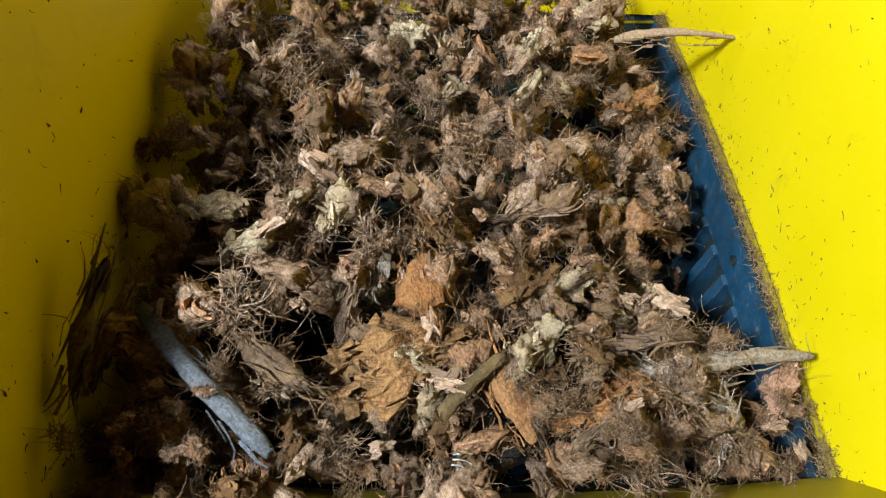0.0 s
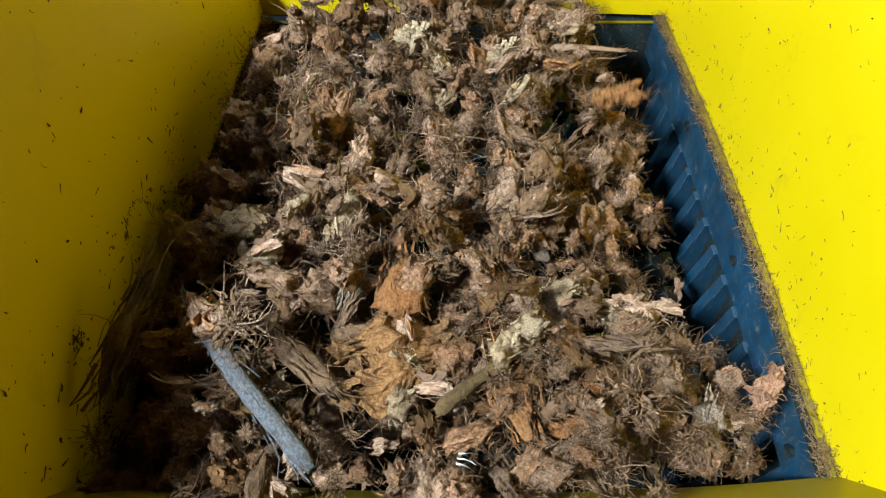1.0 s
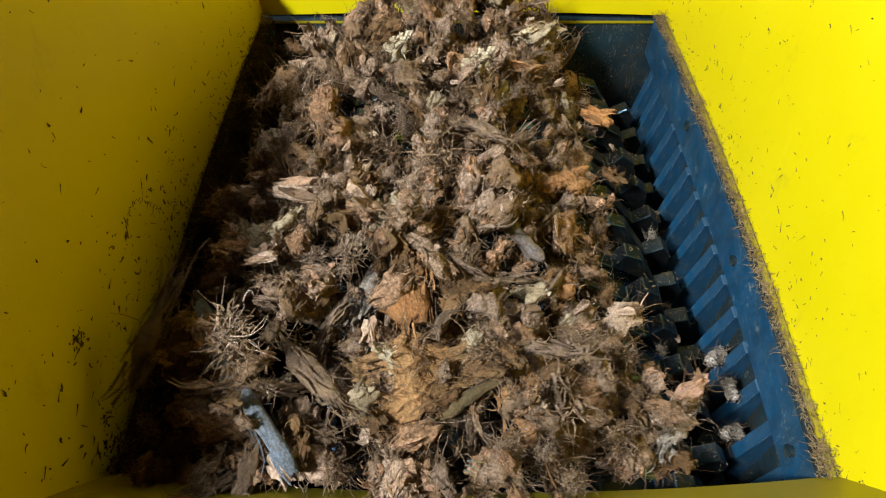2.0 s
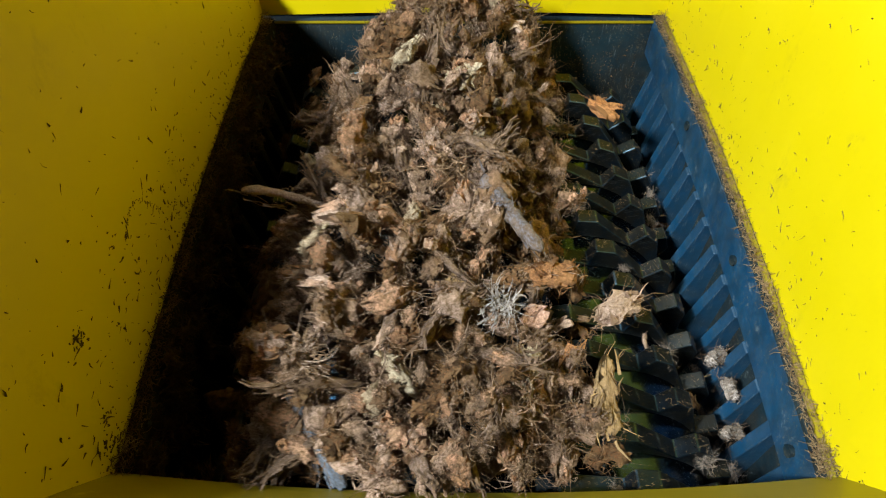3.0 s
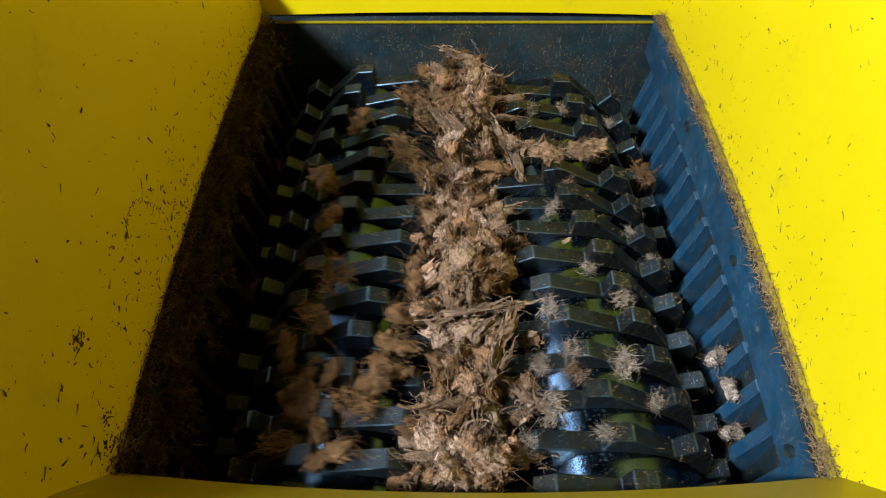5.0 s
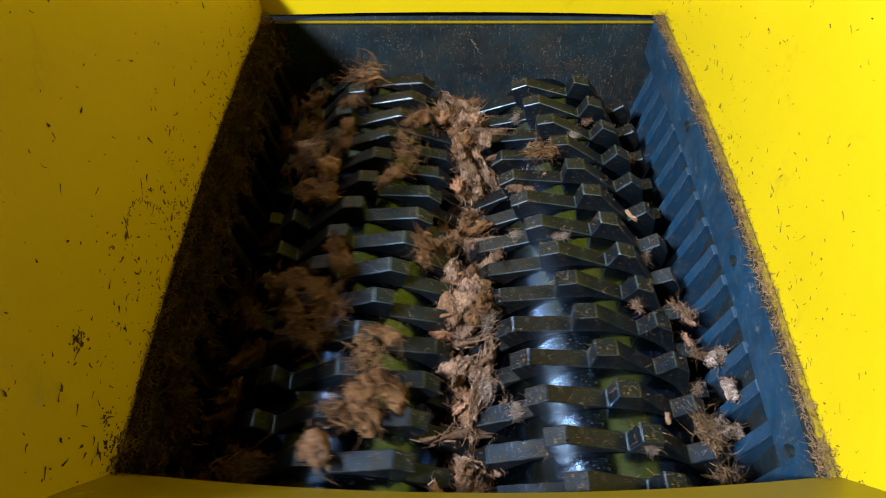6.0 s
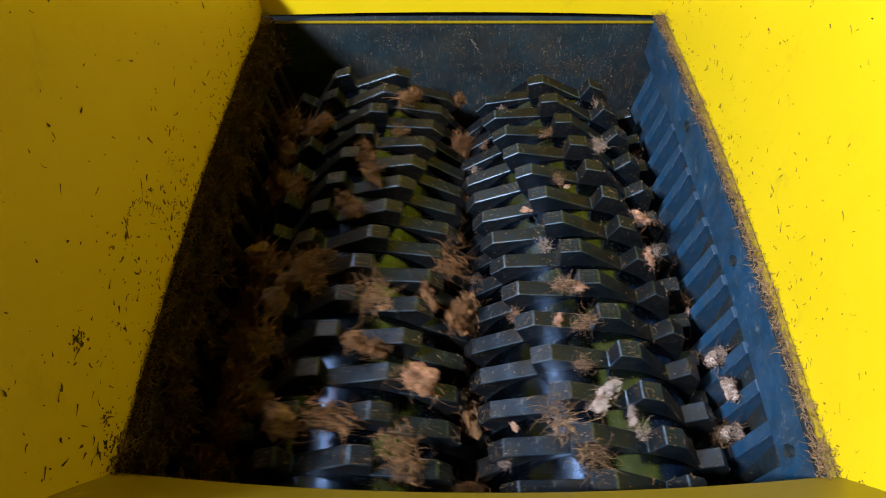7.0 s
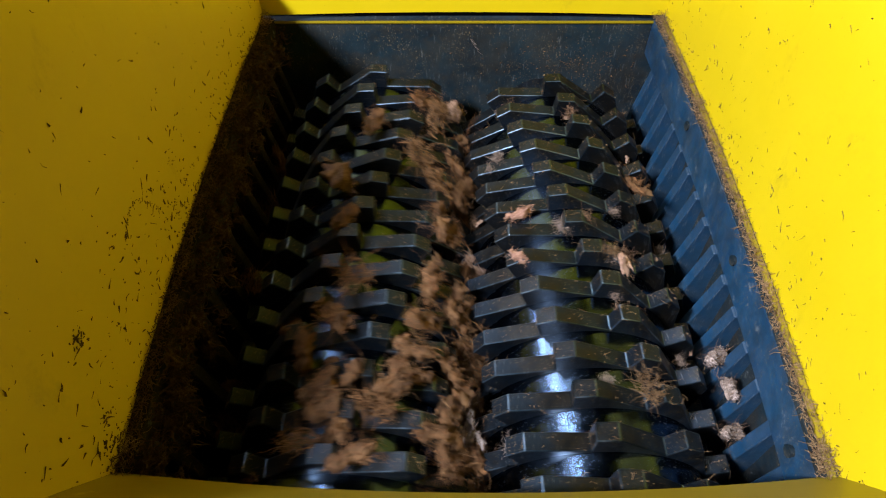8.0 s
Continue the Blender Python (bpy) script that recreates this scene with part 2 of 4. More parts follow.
def add_flake(bm, rng, m, length, wide, thick, jag=0.25, curl=0.3):
    """A torn flake of wood or pith: a bent plate with jagged ends."""
    k = 5
    e0 = [rng.uniform(0, jag) for _ in range(k)]
    e1 = [rng.uniform(0, jag) for _ in range(k)]
    c = rng.uniform(-curl, curl)
    w = rng.uniform(-0.4, 0.4)
    top, bot = [], []
    for j in range(5):
        f = j / 4
        rt, rb = [], []
        for i in range(k):
            g = i / (k - 1) - 0.5
            x = (-0.5 + e0[i] + f * (1 - e0[i] - e1[i])) * length
            y = g * wide * (1 - 0.25 * abs(2 * f - 1)) + rng.gauss(0, 0.02) * wide
            z = c * length * (f - 0.5) ** 2 * 2 + w * g * wide * (f - 0.5) + rng.gauss(0, 0.12) * thick + abs(g) * -0.5 * wide * curl
            rt.append(bm.verts.new(m @ Vector((x, y, z + thick / 2 * (1 - 0.7 * abs(2 * g))))))
            rb.append(bm.verts.new(m @ Vector((x, y, z - thick / 2 * (1 - 0.7 * abs(2 * g))))))
        top.append(rt)
        bot.append(rb)
    for j in range(4):
        for i in range(k - 1):
            bm.faces.new((top[j][i], top[j + 1][i], top[j + 1][i + 1], top[j][i + 1]))
            bm.faces.new((bot[j][i], bot[j][i + 1], bot[j + 1][i + 1], bot[j + 1][i]))
        bm.faces.new((top[j][0], bot[j][0], bot[j + 1][0], top[j + 1][0]))
        bm.faces.new((top[j][-1], top[j + 1][-1], bot[j + 1][-1], bot[j][-1]))
    for i in range(k - 1):
        bm.faces.new((top[0][i], top[0][i + 1], bot[0][i + 1], bot[0][i]))
        bm.faces.new((top[4][i], bot[4][i], bot[4][i + 1], top[4][i + 1]))


# ---------------------------------------------------------------- hopper and chamber
HALF, FRONT, BACK = 0.3545, 0.2225, 1.022      # the opening, at z = 0
AXIS_X, AXIS_Z, PITCH = 0.1562, -0.2009, 0.0516   # the two shafts
R_TIP, R_ROOT, R_HUB = 0.170, 0.1418, 0.1385
DISC_Y, DISC_T = 0.8970, 0.0225                # the last disc of the shaft on +x, and how thick a disc is
BOW = 0.012                                    # the sheets bulge a little


def bow(v):
    return BOW * (1 - (2 * v - 1) ** 2)


def side_sheet(name, sign, label):
    bm = bmesh.new()
    grid = []
    for i in range(13):
        v = i / 12
        y = -0.15 + v * (BACK + 0.15)
        w = min(max((y - FRONT) / (BACK - FRONT), 0), 1)
        # Unseen upper edges: left cut to set the shadow, right raised for bounce light.
        top = max(min(0.250 + 0.40 * y, 0.405 - 0.585 * (y - 0.442)), 0.10) if sign < 0 else min(max(0.24 + 0.68 * y, 0.24), 0.75)
        grid.append([(sign * (HALF + bow(w)), y, top * q) for q in (0.0, 0.2, 0.45, 0.7, 1.0)])
    add_slab(bm, grid, (sign * 0.006, 0, 0))
    return tagged(finish(name, bm, YELLOW), label, "hopper wall", kind="structure")


def hopper():
    side_sheet("wall_left", -1, "yellow painted steel hopper side with scuffs and specks")
    side_sheet("wall_right", 1, "yellow painted steel hopper side, brightly lit")
    bm = bmesh.new()
    # Carried on upward out of view to bounce more light into the hopper.
    add_slab(bm, [[(-HALF - 0.02 + (2 * HALF + 0.04) * i / 12, BACK + bow(i / 12), z) for z in (0.006, 0.1, 0.2, 0.30, 0.50, 0.75)] for i in range(13)], (0, 0.006, 0))
    tagged(finish("wall_back", bm, YELLOW), "yellow painted steel hopper back", "hopper wall", kind="structure")
    bm = bmesh.new()
    rows = []
    for i in range(25):
        u = i / 24
        x = -HALF - 0.02 + (2 * HALF + 0.04) * u
        y0 = FRONT - 1.7 * bow(u)
        rows.append([(x, y0 - 0.55 * z, z) for z in (0.0, 0.08, 0.16, 0.24)])
    add_slab(bm, rows, (0, -0.006, -0.003))
    tagged(finish("wall_front", bm, LIP), "yellow painted steel hopper front lip", "hopper wall", kind="structure")
    # the dark gap between the hopper back and the chamber flange
    bm = bmesh.new()
    add_block(bm, -HALF, HALF, BACK - 0.003, BACK + 0.002, -0.0078, -0.0045, 0.0008)
    tagged(finish("trim_back", bm, LIP), "chipped yellow flange edge above the chamber", "flange", kind="structure")


def chamber():
    inner = HALF - 0.018
    bm = bmesh.new()
    add_block(bm, -inner - 0.03, inner + 0.03, BACK, BACK + 0.025, -0.55, -0.008, 0.002)
    tagged(finish("chamber_wall_back", bm, BLUEDARK), "grimy blue steel end plate of the chamber", "machine wall", kind="structure")
    bm = bmesh.new()
    add_block(bm, -inner - 0.03, inner + 0.03, FRONT - 0.075, FRONT - 0.05, -0.55, -0.012, 0.002)
    tagged(finish("chamber_wall_front", bm, BLUEDARK), "grimy blue steel end plate under the front lip", "machine wall", kind="structure")
    for sign, side in ((-1, "left"), (1, "right")):
        bm = bmesh.new()
        grid = []
        for i in range(13):
            y = FRONT - 0.05 + (BACK - FRONT + 0.05) * i / 12
            grid.append([(sign * (inner + bow(i / 12)), y, z) for z in (-0.002, -0.035, -0.070)])
        add_slab(bm, grid, (sign * 0.02, 0, 0))
        band = tagged(finish("chamber_wall_" + side, bm, BLUE if sign > 0 else GRIMESHADE), "blue painted steel chamber side with scraper bars" if sign > 0 else "grimy steel chamber side with scraper bars, coloured dark for its shade", "machine wall", kind="structure")
        bm = bmesh.new()
        add_block(bm, min(sign * 0.358, sign * 0.375), max(sign * 0.358, sign * 0.375), FRONT - 0.05, BACK, -0.55, -0.071)
        part("lower_plate", bm, BLUEDARK, band)
        bm = bmesh.new()
        add_prism(bm, [(sign * x, z) for x, z in ((0.360, -0.066), (0.360, -0.45), (0.300, -0.45), (0.310, -0.26), (0.324, -0.17), (0.343, -0.068))], -0.0085, 0.0085, 0.0015)
        first = None
        for k in range(16):
            y = 0.9706 + (0 if sign > 0 else PITCH / 2) - PITCH * k
            if y > BACK - 0.012:
                continue
            if first is None:
                first = part("scraper_bar", bm, BLUE if sign > 0 else GRIMESHADE, band)
                bar = first
            else:
                bar = new("scraper_bar", first.data)
                bar.parent = band
            bar.location = (0, y, 0)
        # the ledge on which litter lies
        bm = bmesh.new()
        grid = []
        for i in range(13):
            y = FRONT - 0.02 + (BACK - FRONT + 0.02) * i / 12
            grid.append([(sign * (inner + 0.001 + bow(i / 12)), y, 0.001), (sign * (HALF + 0.004 + bow(i / 12)), y, 0.003)])
        add_slab(bm, grid, (0, 0, -0.006))
        tagged(finish("trim_" + side, bm, BLUEDARK if sign > 0 else GRIMESHADE), "narrow steel flange between hopper and chamber", "flange", kind="structure")
        bm = bmesh.new()
        grid = []
        for i in range(13):
            y = FRONT - 0.02 + (BACK - FRONT + 0.02) * i / 12
            grid.append([(sign * (HALF - 0.0095 + bow(i / 12)), y, 0.0045), (sign * (HALF - 0.003 + bow(i / 12)), y, 0.0055)])
        add_slab(bm, grid, (0, 0, -0.003))
        if sign > 0:
            tagged(finish("trim_strip_right", bm, LIP), "thin dirty yellow strip along the flange", "flange", kind="structure")
        else:
            bm.free()
        for v, z in ((0.685, -0.028), (0.36, -0.032), (0.045, -0.036)):
            bm = bmesh.new()
            bmesh.ops.create_cone(bm, cap_ends=True, segments=8, radius1=0.0075, radius2=0.006, depth=0.006)
            bmesh.ops.rotate(bm, verts=bm.verts, matrix=Matrix.Rotation(math.pi / 2, 3, "Y"))
            bolt = part("bolt", bm, BLUEDARK, band, "grimy socket bolt")
            bolt.location = (sign * (inner + bow(v) - 0.001), FRONT + v * (BACK - FRONT), z)
    bm = bmesh.new()
    add_block(bm, -inner, inner, FRONT - 0.05, BACK, -0.56, -0.55)
    tagged(finish("floor", bm, BLUEDARK), "dark steel pan under the rotors", "machine floor", kind="structure")


hopper()
chamber()


# ---------------------------------------------------------------- rotors
def rotor(side):
    """side 1: the shaft on +x, whose top turns towards -x."""
    base = new("cutter_rotor")
    base.empty_display_size = 0.05
    tagged(base, "dark steel shredder rotor with rows of hooked cutter discs", "shredder rotor", "shredder rotors")
    y0 = DISC_Y if side > 0 else DISC_Y + PITCH / 2    # the hindmost disc
    first, count = (0, 14) if side > 0 else (-1, 14)
    bm = bmesh.new()
    outline = []
    for k in range(TEETH):     # a hook: steep front, short land, long falling back
        for da, r in ((0.0, R_TIP), (8.75, R_TIP), (34.2, R_ROOT)):
            t = math.radians(k * 360 / TEETH + da)
            outline.append((side * math.sin(t) * r, math.cos(t) * r))
    add_prism(bm, outline, -DISC_T / 2, DISC_T / 2, 0.0011, 1)
    disc = part("cutter_disc", bm, CUTTER, base)
    disc.data.materials.append(EDGE)
    bm = bmesh.new()
    bmesh.ops.create_cone(bm, cap_ends=False, segments=48, radius1=R_HUB, radius2=R_HUB, depth=PITCH - DISC_T + 0.002)
    bmesh.ops.rotate(bm, verts=bm.verts, matrix=Matrix.Rotation(math.pi / 2, 3, "X"))
    spacer = part("spacer_ring", bm, SPACER, base, "polished blue-grey steel hub ring", smooth=True)
    for k in range(count):
        d = disc if k == 0 else new("cutter_disc", disc.data)
        s = spacer if k == 0 else new("spacer_ring", spacer.data)
        d.parent = s.parent = base
        d.matrix_basis = pose(0, y0 - PITCH * k, 0, 0, side * HELIX * (k + first), 0)
        s.matrix_basis = pose(0, y0 - PITCH * (k + 0.5), 0)
    bm = bmesh.new()
    bmesh.ops.create_cone(bm, cap_ends=True, segments=6, radius1=0.07, radius2=0.07, depth=BACK - FRONT + 0.1)
    bmesh.ops.rotate(bm, verts=bm.verts, matrix=Matrix.Rotation(math.pi / 2, 3, "X"))
    shaft = part("hexagonal_shaft", bm, CUTTER, base)
    shaft.location = (0, (BACK + FRONT) / 2, 0)
    bm = bmesh.new()
    bmesh.ops.create_cone(bm, cap_ends=True, segments=40, radius1=0.075, radius2=0.075, depth=BACK - y0 - 0.014)
    bmesh.ops.rotate(bm, verts=bm.verts, matrix=Matrix.Rotation(math.pi / 2, 3, "X"))
    collar = part("end_collar", bm, CUTTER, base, smooth=False)
    collar.location = (0, (BACK + y0 + 0.012) / 2, 0)
    # crumbs and short fibres on the cutters
    rng = random.Random(40 + side)
    bm = bmesh.new()
    for _ in range(5200):
        k, n, f = rng.randrange(count), rng.randrange(len(outline)), rng.random()
        turn = side * math.radians(HELIX * (k + first))
        (xa, za), (xb, zb) = outline[n], outline[(n + 1) % len(outline)]
        x, z = xa + (xb - xa) * f, za + (zb - za) * f
        x, z = x * math.cos(turn) + z * math.sin(turn), -x * math.sin(turn) + z * math.cos(turn)
        long = rng.choice((0.001, 0.0014, 0.002, 0.003, 0.004, 0.012))
        add_hair(bm, (x, y0 - PITCH * k + rng.uniform(-.011, .011), z), (rng.gauss(0, 1), rng.gauss(0, 1), rng.gauss(0, 1)), long, 0.0006 if long < 0.0045 else 0.00035, rng, 1.0, 2)
    tagged(part("crumb_dust", bm, DUST, base, "straw crumbs on the cutters"), kind="stuff")
    base.location = (side * AXIS_X, 0, AXIS_Z)
    return base


TEETH, HELIX = 10, 5.95
# how far each shaft is turned: seconds and degrees; both slow down under load
TURN_R = ((0.0, 222.0), (3.0, 71.0), (4.0, 18.3), (4.4, -3.6), (4.7, -20.0), (5.8, -85.9), (8.0, -223.1))
TURN_L = ((0.0, 663.0), (3.0, 335.0), (6.0, 3.3), (6.6, -73.8), (7.2, -149.5), (8.0, -254.0))


def turned(side, t):
    """The turn of a shaft at t seconds, in radians, about +y."""
    rows = TURN_R if side > 0 else TURN_L
    return side * math.radians(float(np.interp(t, [q[0] for q in rows], [q[1] for q in rows])))


ROTOR_R, ROTOR_L = rotor(1), rotor(-1)


# ---------------------------------------------------------------- shredded plant matter
def add_strands(bm, rng, n, L, wide, thick, r, curl, spread, lo=0.3, hi=0.9, segs=3):
    """Strands that lie along the grain over a core, and stick out at its ends."""
    for _ in range(n):
        a = rng.uniform(0, 2 * math.pi)
        f = rng.uniform(-0.55, 0.45)
        s = rng.uniform(0.35, 0.62) * math.sqrt(max(0.1, 1 - (2 * f) ** 2 * 0.7))
        p = Vector((f * L, math.cos(a) * wide * s, math.sin(a) * thick * s))
        d = Vector((rng.choice((-1, 1, 1)), rng.gauss(0, spread), rng.gauss(0, spread)))
        add_hair(bm, p, d, L * rng.uniform(lo, hi), r * rng.choice((0.5, 0.7, 1.0, 1.4)), rng, curl, segs)


def husk_chunk(k, mat, fmat, name="husk_chunk", label="", big=1.0):
    rng = random.Random(100 + k)
    base = new(name)
    L = 0.050 * big * rng.uniform(0.85, 1.2)
    W, T = L * rng.uniform(0.34, 0.62), L * rng.uniform(0.24, 0.4)
    if big > 1.3:       # the larger ones are torn open, less core and more shreds
        W, T = W * 0.8, T * 0.8
    bm = bmesh.new()
    add_bundle(bm, rng, L, W, T, ridges=rng.choice((7, 9, 11)), nu=20 if big < 1.4 else 40, nv=14 if big < 1.4 else 30, ragged=0.45, lump=0.9)
    part("pith", bm, mat, base, smooth=big < 1.3)
    bm = bmesh.new()
    for _ in range(round(5 * big ** 2.1)):
        m = pose(rng.uniform(-.4, .4) * L, rng.uniform(-.3, .3) * W, rng.uniform(-.2, .4) * T, rng.uniform(-70, 70), rng.uniform(-35, 35), rng.gauss(0, 30))
        add_flake(bm, rng, m, L * rng.uniform(0.28, 0.62) / big ** 0.4, L * rng.uniform(0.10, 0.24) / big ** 0.4, 0.004, 0.45, 0.7)
    add_strands(bm, rng, round(34 * big ** 1.6), L, W, T, 0.0009, 2.6, 0.7, 0.06, 0.26, 3)
    tagged(part("stranding", bm, mat, base), kind="stuff")
    bm = bmesh.new()
    add_strands(bm, rng, round(42 * big ** 1.3), L, W, T, 0.00038, 2.6, 1.0, 0.12, 0.62)
    tagged(part("fibre", bm, fmat, base), kind="stuff")
    tagged(base, label or "torn tan husk chunk with frayed fibres", "husk chunk", "shredded husk pieces")
    return base


def fibre_tuft(k, fmat, label=""):
    rng = random.Random(300 + k)
    base = new("fibre_tuft")
    bm = bmesh.new()
    L = 0.05
    add_strands(bm, rng, 44, L * 0.8, L * 0.4, L * 0.3, 0.0012, 2.6, 0.8, 0.15, 0.45)
    tagged(part("stranding", bm, fmat, base), kind="stuff")
    bm = bmesh.new()
    for _ in range(72):
        p = Vector((rng.gauss(0, .16) * L, rng.gauss(0, .14) * L, rng.gauss(0, .11) * L))
        d = Vector((rng.gauss(0, 1.2), rng.gauss(0, .8), rng.gauss(0, .6)))
        add_hair(bm, p, d, L * rng.uniform(0.25, 0.75), 0.00045 * rng.uniform(0.6, 1.5), rng, 2.4, 4)
    tagged(part("fibre", bm, fmat, base), kind="stuff")
    tagged(base, label or "tangled tuft of straw-brown plant fibres", "fibre tuft", "shredded fibre tufts")
    return base


def bark_strip(k, mat, fmat, L=0.085, wide=0.2, name="bark_strip", label="", cat="bark"):
    rng = random.Random(500 + k)
    base = new(name)
    bm = bmesh.new()
    W, T = L * wide, L * wide * 0.5
    add_bundle(bm, rng, L * 0.95, W, T, ridges=11, nu=18, nv=18, bend=0.35, ragged=0.55, lump=0.6)
    part("strip", bm, mat, base, smooth=True)
    bm = bmesh.new()
    add_strands(bm, rng, 30, L, W, T, 0.0016, 0.8, 0.14, 0.15, 0.36)
    tagged(part("stranding", bm, mat, base), kind="stuff")
    bm = bmesh.new()
    add_strands(bm, rng, 26, L, W, T, 0.00045, 1.6, 0.4, 0.12, 0.4)
    tagged(part("fibre", bm, fmat, base), kind="stuff")
    tagged(base, label or "curved grey-brown bark strip with split ends", cat, "shredded bark strips")
    return base


def wood_chip(k, mat, label="", L=0.04, name="wood_chip"):
    rng = random.Random(700 + k)
    bm = bmesh.new()
    add_flake(bm, rng, Matrix.Identity(4), L, L * rng.uniform(0.4, 0.6), L * 0.2, 0.4, 0.3)
    chip = tagged(finish(name, bm, mat), label or "pale splintered wood chip with ragged ends", "wood chip", "wood chips")
    bm = bmesh.new()
    for _ in range(2):
        m = pose(rng.gauss(0, .08) * L, rng.gauss(0, .1) * L, 0.07 * L, rng.gauss(0, 16), rng.gauss(0, 8), rng.gauss(0, 12))
        add_flake(bm, rng, m, L * rng.uniform(0.5, 0.9), L * rng.uniform(0.12, 0.3), L * 0.1, 0.4, 0.3)
    add_strands(bm, rng, 14, L, L * 0.4, L * 0.2, L * 0.016, 0.8, 0.25, 0.1, 0.4, 2)
    tagged(part("splintering", bm, mat, chip), kind="stuff")
    return chip


def branch(name, mat, L, r, label, seed, taper=0.5, bend=0.08, category="branch"):
    rng = random.Random(seed)
    bm = bmesh.new()
    prev = None
    n = 16
    for j in range(n + 1):
        f = j / n
        c = Vector(((f - 0.5) * L, math.sin(f * 4 + seed) * bend * L * 0.4, math.sin(f * 2.6) * bend * L))
        rr = r * (1 - taper * f) * rng.uniform(0.80, 1.14) * (0.55 if j in (0, n) else 1)
        ring = [bm.verts.new(c + Vector((rng.gauss(0, .12) * r if j in (0, n) else 0, math.cos(a) * rr, math.sin(a) * rr * 0.8)) * 1.0) for a in [2 * math.pi * q / 10 + rng.gauss(0, .05) for q in range(10)]]
        if prev:
            for q in range(10):
                bm.faces.new((prev[q], prev[(q + 1) % 10], ring[(q + 1) % 10], ring[q]))
        else:
            bm.faces.new(ring[::-1])
        prev = ring
    bm.faces.new(prev)
    stem = tagged(finish(name, bm, mat, smooth=True), label, category)
    bm = bmesh.new()
    add_strands(bm, rng, 30, L, r * 2.1, r * 1.8, r * 0.16, 0.35, 0.05, 0.06, 0.22)
    for _ in range(16):
        f = rng.uniform(-.5, .5)
        add_hair(bm, (f * L, 0, r * 0.5), (rng.gauss(0, 1), rng.gauss(0, 1), .3), L * rng.uniform(.04, .14), 0.0006, rng, 1)
    tagged(part("loose_bark", bm, mat, stem), kind="stuff")
    return stem


HUSKS = [husk_chunk(k, HUSK, FIBRE) for k in range(4)]
LUMPS = [husk_chunk(40 + k, PITH, FIBRE, "pith_lump", "spongy orange-tan pith lump with loose fibres") for k in range(4)]
CREAMS = [husk_chunk(50 + k, CREAM, FIBRE, "cream_husk", "cream-coloured fluffy husk chunk") for k in range(2)]
RUSSETS = [husk_chunk(20 + k, RUST, RUSTFIB, "russet_husk_chunk", "russet brown husk chunk with bristling fibres") for k in range(4)]
TUFTS = [fibre_tuft(k, FIBRE) for k in range(4)]
RTUFTS = [fibre_tuft(20 + k, RUSTFIB, "tangled tuft of russet plant fibres") for k in range(3)]
GREYTUFTS = [fibre_tuft(30 + k, GREY, "small grey fibre wad caught on the cutters") for k in range(2)]
STRIPS = [bark_strip(k, BARK, FIBRE) for k in range(4)]
CHIPS = [wood_chip(k, CHIP) for k in range(4)]
PROTOS = HUSKS + LUMPS + RUSSETS + TUFTS + RTUFTS + STRIPS + CHIPS
KEYED = []          # (thing, rows) for motions()
USED = set()


def take(proto, m, scale):
    """The prototype itself the first time, then copies of it."""
    if proto.name in USED:
        ob = copy_thing(proto, m)
    else:
        USED.add(proto.name)
        ob = proto
    ob.matrix_basis = m
    ob.scale = (scale,) * 3
    return ob


# how the heap shrinks: seconds, edges on -x and +x and crest height, near the front and near the back
HEAP = [  # t   xl_f   xr_f   zc_f   xl_b   xr_b   zc_b  edge_l edge_r
    (0.0, -0.345, 0.335, 0.112, -0.290, 0.310, 0.165, 0.190, 0.00),
    (1.0, -0.340, 0.300, 0.105, -0.215, 0.240, 0.160, 0.140, -0.01),
    (1.7, -0.335, 0.240, 0.092, -0.180, 0.185, 0.155, 0.110, -0.02),
    (2.8, -0.285, 0.118, 0.050, -0.150, 0.150, 0.150, 0.02, -0.02),
    (3.1, -0.235, 0.118, 0.045, -0.140, 0.142, 0.145, -0.02, -0.02),
    (3.5, -0.185, 0.125, 0.040, -0.125, 0.125, 0.125, -0.02, -0.02),
    (4.1, -0.125, 0.090, 0.025, -0.125, 0.125, 0.070, -0.03, -0.03),
    (4.7, -0.050, 0.065, 0.000, -0.045, 0.070, 0.020, -0.06, -0.06),
    (5.3, -0.045, 0.050, -0.030, -0.050, 0.060, 0.010, -0.09, -0.09),
    (5.9, -0.040, 0.030, -0.075, -0.040, 0.050, -0.030, -0.12, -0.11),
    (6.5, -0.030, 0.020, -0.150, -0.035, 0.030, -0.110, -0.18, -0.18),
    (8.0, -0.020, 0.020, -0.330, -0.020, 0.020, -0.300, -0.33, -0.33),
]


def heap_at(t, v):
    ts = [r[0] for r in HEAP]
    g = [float(np.interp(t, ts, [r[c] for r in HEAP])) for c in range(1, 9)]
    f = min(max(v, 0), 1)
    return [g[q] + (g[q + 3] - g[q]) * (f ** 2.6 if q == 0 else f) for q in range(3)] + [g[6], g[7]]


